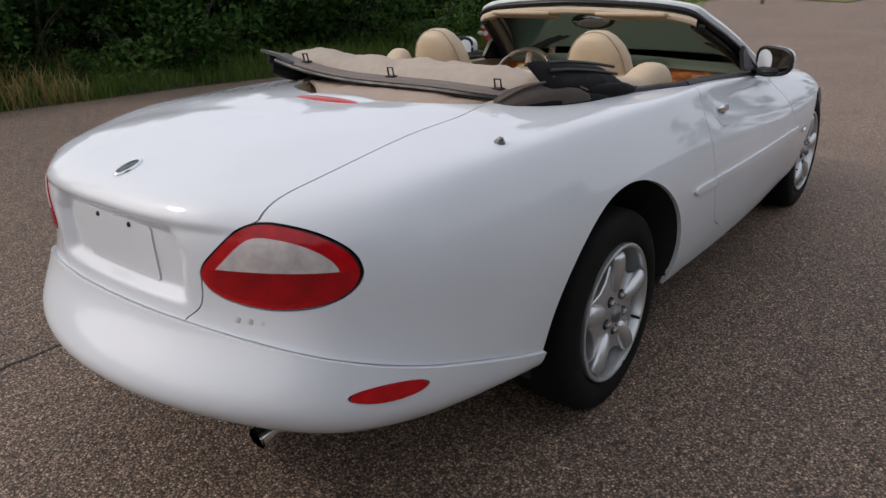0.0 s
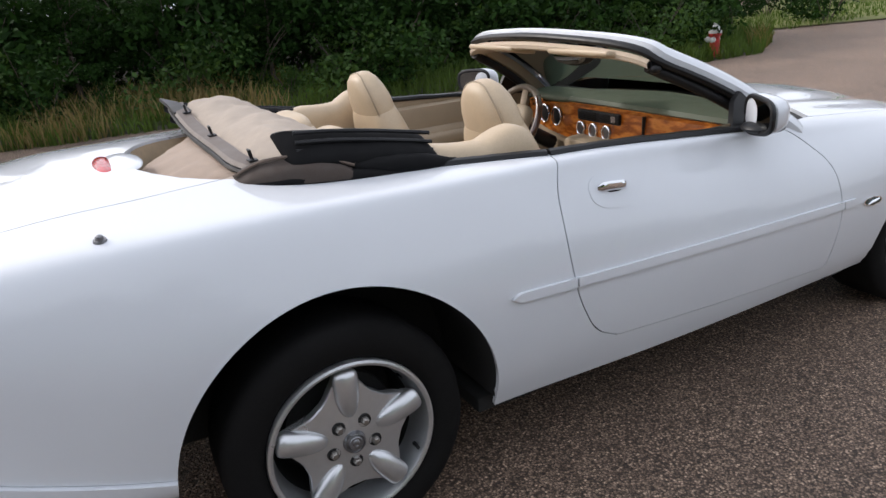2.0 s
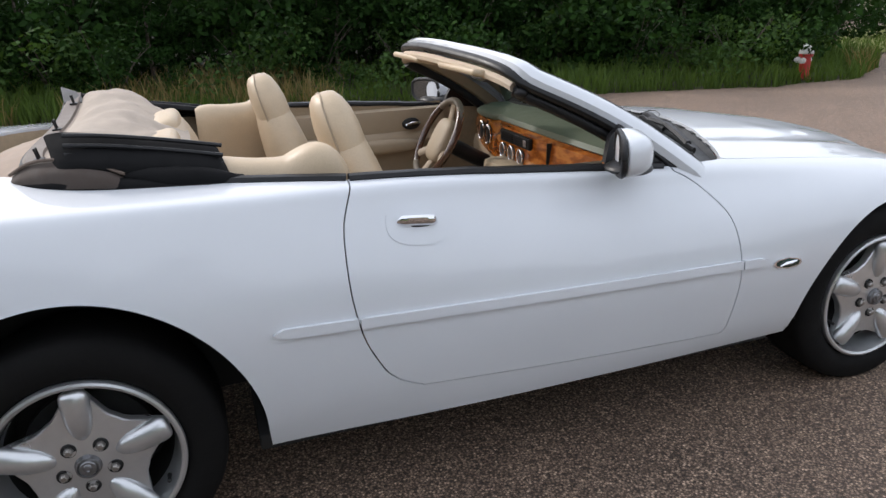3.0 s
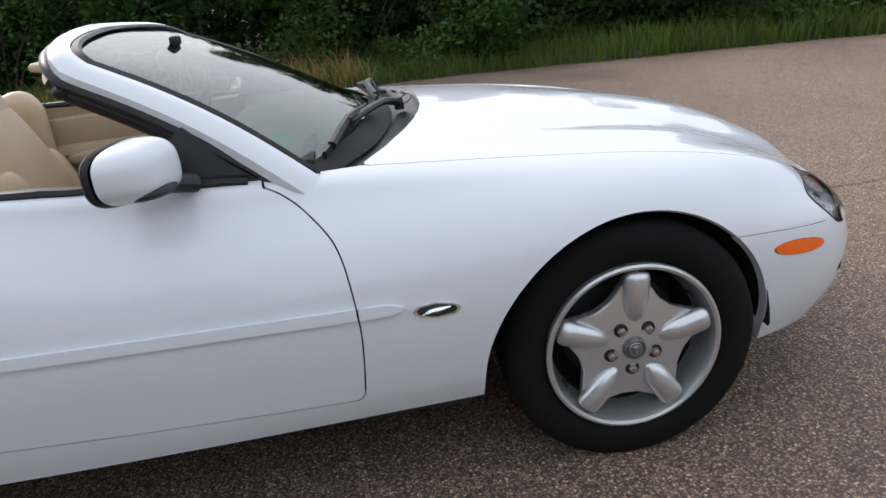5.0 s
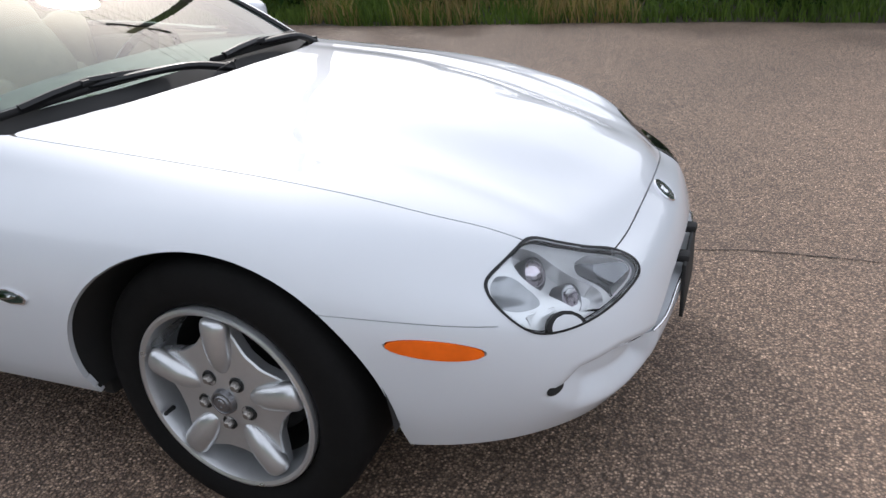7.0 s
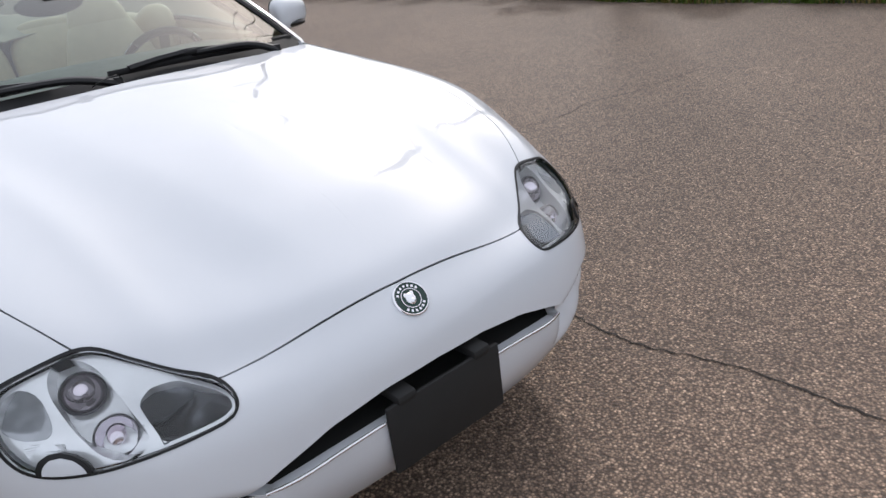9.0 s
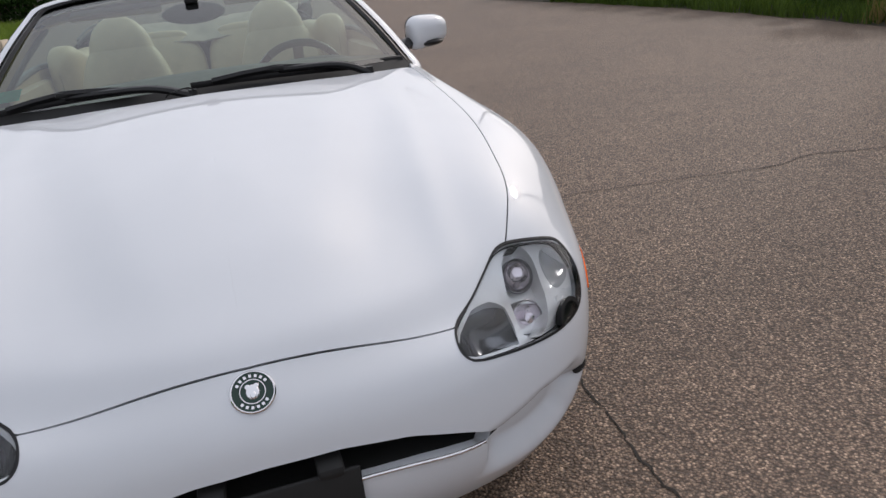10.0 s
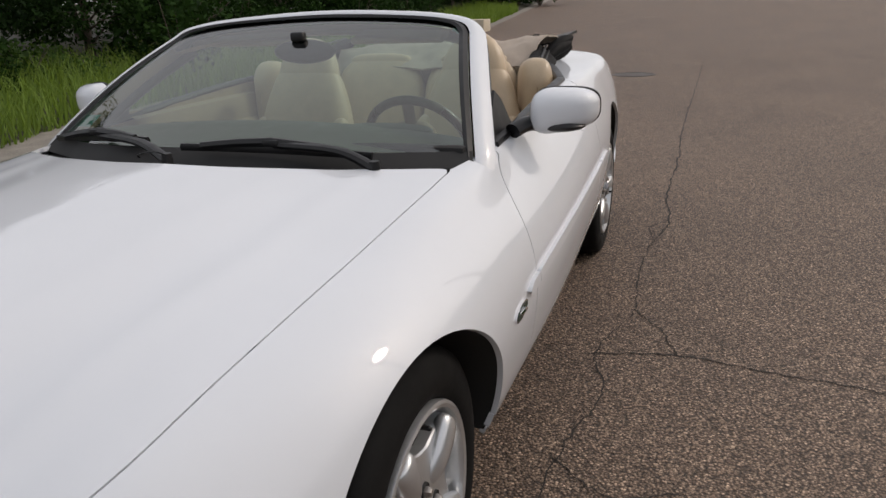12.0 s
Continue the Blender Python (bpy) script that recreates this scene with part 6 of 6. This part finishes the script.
def tree_source(name, seed, height, spread, material, label, clumps=56, per=190, low=.12):
    rnd = random.Random(seed)
    t = root(name, label, "tree", "trees of the wood")
    bm = bmesh.new()
    trunk = smooth_line([(0, 0, -.3), (rnd.uniform(-.1, .1), rnd.uniform(-.1, .1), height * .3), (rnd.uniform(-.25, .25), rnd.uniform(-.25, .25), height * .65), (rnd.uniform(-.4, .4), rnd.uniform(-.4, .4), height * .95)], 5)
    tube(bm, trunk, .11, 8, taper=lambda s: 1.25 - 1.05 * s)
    tips = []
    for k in range(9):
        q = trunk[min(len(trunk) - 1, 3 + int(k * 1.4))]
        a = rnd.random() * 2 * math.pi
        r = spread * rnd.uniform(.5, .95) * (1 - .35 * q.z / height)
        tip = q + Vector((math.cos(a) * r, math.sin(a) * r, rnd.uniform(.2, 1.0)))
        tube(bm, smooth_line([q, mixv(q, tip, .5) + Vector((0, 0, .15)), tip], 4), .04, 6, taper=lambda s: 1 - .8 * s)
        tips.append(tip)
    part("trunk", bm, BARK, t)
    v, f = [], []
    for k in range(clumps):
        z = height * (low + (1.02 - low) * rnd.random() ** .8)
        r = spread * math.sqrt(rnd.random()) * (1.05 - .75 * (z / height) ** 2)
        a = rnd.random() * 2 * math.pi
        c = (math.cos(a) * r, math.sin(a) * r, z) if k >= len(tips) else tuple(tips[k])
        s = rnd.uniform(.45, .85)
        w, g = leaves(rnd, per, c, (s, s, s * .62), .15)
        n = len(v)
        v += w
        f += [tuple(i + n for i in q) for q in g]
    part("crown", mesh_of("crown", v, f, material), parent=t)
    return t


def shrub_source(name, seed, size, material, label, count=1300, leaf=.10):
    rnd = random.Random(seed)
    t = root(name, label, "shrub", "shrubs along the banks")
    bm = bmesh.new()
    for k in range(7):
        a = rnd.random() * 2 * math.pi
        tube(bm, smooth_line([(0, 0, -.1), (math.cos(a) * size * .3, math.sin(a) * size * .3, size * .5), (math.cos(a) * size * .6, math.sin(a) * size * .6, size * rnd.uniform(.7, 1.1))], 3), .014, 5, taper=lambda s: 1 - .7 * s)
    part("stem", bm, BARK, t)
    v, f = [], []
    for k in range(9):
        c = (rnd.gauss(0, size * .4), rnd.gauss(0, size * .4), size * rnd.uniform(.2, .95))
        s = size * rnd.uniform(.3, .5)
        w, g = leaves(rnd, count // 9, c, (s, s, s * .8), leaf, .2)
        n = len(v)
        v += w
        f += [tuple(i + n for i in q) for q in g]
    part("foliage", mesh_of("foliage", v, f, material), parent=t)
    return t


TREES = [tree_source("woodland_tree", 11, 6.2, 2.1, LEAF_DEEP_SHADE, "dense green broadleaf tree at the wood's edge, coloured as shaded"),
         tree_source("woodland_tree", 12, 7.4, 2.3, LEAF_HALF_SHADE, "leafy mid-green broadleaf tree in the wood", 54),
         tree_source("woodland_tree", 13, 5.2, 1.9, LEAF_HALF_SHADE, "low bushy green tree at the wood's edge", 44, 180, .04),
         tree_source("woodland_tree", 14, 8.0, 2.6, LEAF_DEEP_SHADE, "tall broadleaf tree in the wood, coloured as shaded", 60)]
SHRUBS = [shrub_source("shrub", 21, .9, WEED, "green leafy shrub on the grassy bank"),
          shrub_source("shrub", 22, 1.3, LEAF_HALF_SHADE, "green shrub in front of the wood, coloured as shaded", 1700, .12),
          shrub_source("weed_clump", 23, .55, WEED, "low clump of broad-leaved weeds", 900, .075)]
rnd = random.Random(5)
first = {}
def put(source, x, y, z, k=1.0):
    m = Matrix.Translation((x, y, z + rise(x))) @ Matrix.Rotation(rnd.random() * 2 * math.pi, 4, "Z")
    if source not in first:
        first[source] = True
        source.matrix_basis = m
        source.scale = (k, k, k)
        return source
    ob = copy_thing(source, m)
    ob.scale = (k, k, k)
    return ob


for k in range(84):
    x = -24 + 35.5 * k / 83 + rnd.uniform(-.4, .4)
    put(TREES[(k * 7 + k // 3) % 4], x, EDGE_N(min(x, 10)) + 2.0 + 1.5 * (k % 2) + rnd.uniform(-.4, .4), .3, rnd.uniform(.27, .33))
for k in range(30):
    x = -26 + 38 * k / 29
    put(TREES[(k * 3) % 4], x + rnd.uniform(-.6, .6), EDGE_N(min(x, 10)) + 5.2 + rnd.uniform(-.6, .6), .5, rnd.uniform(.28, .34))
for k in range(16):
    x = -28 + 40 * k / 15
    put(TREES[(k * 5 + 1) % 4], x + rnd.uniform(-.6, .6), EDGE_N(min(x, 10)) + 9.0 + rnd.uniform(-.6, .6), .7, rnd.uniform(.30, .37))
for k in range(44):
    x = -22 + 33.5 * k / 43 + rnd.uniform(-.4, .4)
    put(SHRUBS[1], x, EDGE_N(min(x, 10)) + 2.6 + rnd.uniform(-.4, .4), .25, rnd.uniform(1.0, 1.4))
for k in range(34):
    x = -16 + 27 * k / 33 + rnd.uniform(-.3, .3)
    put(SHRUBS[k % 3], x, EDGE_N(x) + rnd.uniform(.7, 1.7), .1, rnd.uniform(.7, 1.15))
for k in range(34):
    x = -52 + 49 * k / 33 + rnd.uniform(-.6, .6)
    put(TREES[(k * 5) % 4], x, EDGE_S(x) - 3.2 - 1.6 * (k % 2) + rnd.uniform(-.5, .5), .25, rnd.uniform(.6, .8))
for k in range(22):
    x = -56 + 54 * k / 21 + rnd.uniform(-.6, .6)
    put(TREES[(k * 3 + 1) % 4], x, EDGE_S(x) - 7.5 + rnd.uniform(-.8, .8), .5, rnd.uniform(.8, 1.0))
for k in range(6):
    put(SHRUBS[1], -47 + rnd.uniform(-1, 1), -17 + 1.5 * k, .15, rnd.uniform(2.0, 2.8))
for k in range(24):
    x = -24 + 30 * k / 23 + rnd.uniform(-.3, .3)
    put(SHRUBS[k % 3], x, EDGE_S(x) - rnd.uniform(.9, 2.4), .12, rnd.uniform(.8, 1.3))

# ---- far things: lawn, hydrant, building, pole and wires ----
def box_mesh(a, b, material):
    bm = bmesh.new()
    box(bm, [(u + v) / 2 for u, v in zip(a, b)], [v - u for u, v in zip(a, b)], .01)
    return bm_mesh("block", bm, material)


def flat_patch(name, pts, z, material, label, cat):
    bm = bmesh.new()
    bm.faces.new([bm.verts.new((x, y, z)) for x, y in pts])
    return tagged(part(name, bm, material), label, cat, kind="structure")


flat_patch("lawn", [(13.2, 8.6), (16, 7.4), (24, 7.2), (30, 9.0), (33, 13.5), (24, 16), (15, 13)], .03, LAWN, "mown yellow-green lawn beyond the road", "lawn")
flat_patch("lawn", [(27, 3.2), (40, 2.0), (48, 8.0), (31, 7.4)], .03, LAWN, "mown yellow-green lawn beside the drive", "lawn")
blades("green_grass", 6000, 8, lambda r: (13.6 + 15 * r.random(), 7.9 + 4 * r.random(), .02), lambda r, x, y: .06 + .10 * r.random(), GRASS_GREEN, "short mown grass of the lawn")

HYDRANT_RED = grained("hydrant_paint", (.42, .028, .022), .45, scale=40, spread=.2)
CAST_SILVER = grained("hydrant_silver", (.62, .62, .60), .45, scale=40, spread=.15)


def hydrant(x, y):
    h = root("fire_hydrant", "red fire hydrant with silver cap on the verge", "hydrant")
    bm = bmesh.new()
    lathe(bm, [(.0, .0), (.15, .0), (.15, .05), (.10, .06), (.095, .44), (.125, .45), (.125, .50), (.0, .50)], 20, "z")
    part("barrel", bm, HYDRANT_RED, h)
    bm = bmesh.new()
    lathe(bm, [(.0, .50), (.13, .50), (.13, .53), (.105, .60), (.06, .65), (.03, .66), (.03, .71), (.0, .71)], 20, "z")
    part("bonnet", bm, CAST_SILVER, h, "silver-painted domed cap")
    for a in (0, math.pi / 2, math.pi):
        bm = bmesh.new()
        lathe(bm, [(.0, 0), (.055, 0), (.055, .08), (.03, .085), (.03, .11), (0, .11)], 12, "z")
        bm.transform(Matrix.Rotation(a, 4, "Z") @ Matrix.Translation((.09, 0, .38)) @ Matrix.Rotation(math.pi / 2, 4, "Y"))
        part("outlet_cap", bm, CAST_SILVER, h)
    h.matrix_basis = Matrix.Translation((x, y, .0)) @ Matrix.Rotation(.4, 4, "Z")
    h.scale = (.80, .80, .80)


hydrant(9.14, 6.0)

SIDING = grained("beige_siding", (.50, .43, .33), .8, scale=8, spread=.12)
FAR_WHITE = grained("white_gloss_post", (.75, .74, .70), .6, scale=8, spread=.08)
ROOFING = grained("roof_shingle", (.10, .09, .085), .9, scale=12, spread=.3)
FAR_GLASS = grained("dark_far_pane", (.03, .035, .04), .1, scale=4, spread=.1)


def far_house(x, y, turn, label, length=16.0, depth=8.0, eave=3.0):
    h = root("house", label, "house")
    part("wall", box_mesh((-length / 2, 0, 0), (length / 2, depth, eave), SIDING), parent=h)
    bm = bmesh.new()
    prism = [(-.5, eave), (depth / 2, eave + 2.3), (depth + .5, eave), (depth + .5, eave - .15), (-.5, eave - .15)]
    a = [bm.verts.new((-length / 2 - .4, q, z)) for q, z in prism]
    b = [bm.verts.new((length / 2 + .4, q, z)) for q, z in prism]
    bm.faces.new(a)
    bm.faces.new(b[::-1])
    for k in range(5):
        bm.faces.new((a[k], a[(k + 1) % 5], b[(k + 1) % 5], b[k]))
    part("roof", bm, ROOFING, h)
    for k in range(4):
        u = -length * .36 + k * length * .24
        w = part("window", box_mesh((u - .55, -.05, .95), (u + .55, .02, 2.25), FAR_WHITE), parent=h)
        part("pane", box_mesh((u - .47, -.06, 1.03), (u + .47, -.045, 2.17), FAR_GLASS), parent=w)
    for k in range(5):
        u = -length * .5 + k * length * .25
        part("post", box_mesh((u - .10, -1.3, 0), (u + .10, -1.1, eave - .1), FAR_WHITE), parent=h)
    h.matrix_basis = Matrix.Translation((x, y, 0)) @ Matrix.Rotation(turn, 4, "Z")


far_house(35.0, 23.0, radians(-43), "low beige house with white porch posts")

WOODPOLE = grained("weathered_pole", (.13, .10, .075), .9, scale=14, spread=.35)
POLE = (-3.7, 10.25)


def utility_pole(x, y):
    p = root("utility_pole", "tall wooden utility pole with a crossarm", "pole")
    bm = bmesh.new()
    tube(bm, [Vector((0, 0, -.3)), Vector((0, 0, 5)), Vector((0, 0, 11))], .17, 12, taper=lambda s: 1 - .3 * s)
    part("shaft", bm, WOODPOLE, p)
    part("crossarm", box_mesh((-1.2, -.06, 9.9), (1.2, .06, 10.05), WOODPOLE), parent=p)
    for u in (-1.1, -.4, .4, 1.1):
        bm = bmesh.new()
        lathe(bm, [(0, 10.05), (.05, 10.05), (.035, 10.1), (.055, 10.14), (.03, 10.2), (0, 10.2)], 10, "z")
        bm.transform(Matrix.Translation((u, 0, 0)))
        part("insulator", bm, FAR_GLASS, p)
    p.matrix_basis = Matrix.Translation((x, y, .3)) @ Matrix.Rotation(radians(80), 4, "Z")


utility_pole(*POLE)
utility_pole(-19.5, 12.4)
for k, dy in enumerate((-1.1, -.4, .4, 1.1)):
    bm = bmesh.new()
    line = [Vector((x, POLE[1] + dy + .06 * (x - POLE[0]), 10.5 + .0011 * (x - POLE[0]) ** 2 - .036 * abs(x - POLE[0]))) for x in np.linspace(-38, 30, 60)]
    tube(bm, line, .014, 5)
    tagged(part("overhead_wire", bm, CRACK), "thin black overhead wire on the pole", "wire", "overhead wires")

bm = bmesh.new()
lathe(bm, [(0, .004), (.31, .004), (.31, .007), (.36, .007), (.36, .0), (0, .0)], 28, "z")
bm.transform(Matrix.Translation((-8.9, .2, 0)))
tagged(part("manhole_cover", bm, grained("cast_iron", (.05, .042, .036), .7, scale=60, spread=.3)), "dark round iron cover set in the asphalt", "manhole cover")
part_block = box_mesh((-26.2, -9.2, .04), (-25.2, -7.2, .55), SIDING)
tagged(new("concrete_block", part_block), "low tan block standing beside the road", "block")
bm = bmesh.new()
rod(bm, (26, 5.75, -.1), (26, 5.75, 2.6), .075, .07, 12)
tagged(part("wooden_post", bm, WOODPOLE), "brown wooden post standing beside the lawn", "post")
for x, y in ((15.4, 8.3), (17.5, 11.5), (20.5, 13.0)):
    put(SHRUBS[1], x, y, .0, 1.1)
for k in range(7):
    put(TREES[k % 4], 15 + 2.2 * k, 17.5 + 1.1 * k + (k % 2), .0, .8 + .1 * (k % 3))
for k in range(12):
    put(TREES[(k * 3) % 4], 40 + 2.0 * k, 34 - 5.5 * k, .0, 1.1 + .1 * (k % 3))
# unseen tree line, added to close the south horizon in the reflections
for k in range(22):
    put(TREES[(k * 5) % 4], -8 + 3.2 * k + rnd.uniform(-1, 1), -46 + rnd.uniform(-3, 3), .0, .9 + .1 * (k % 3))
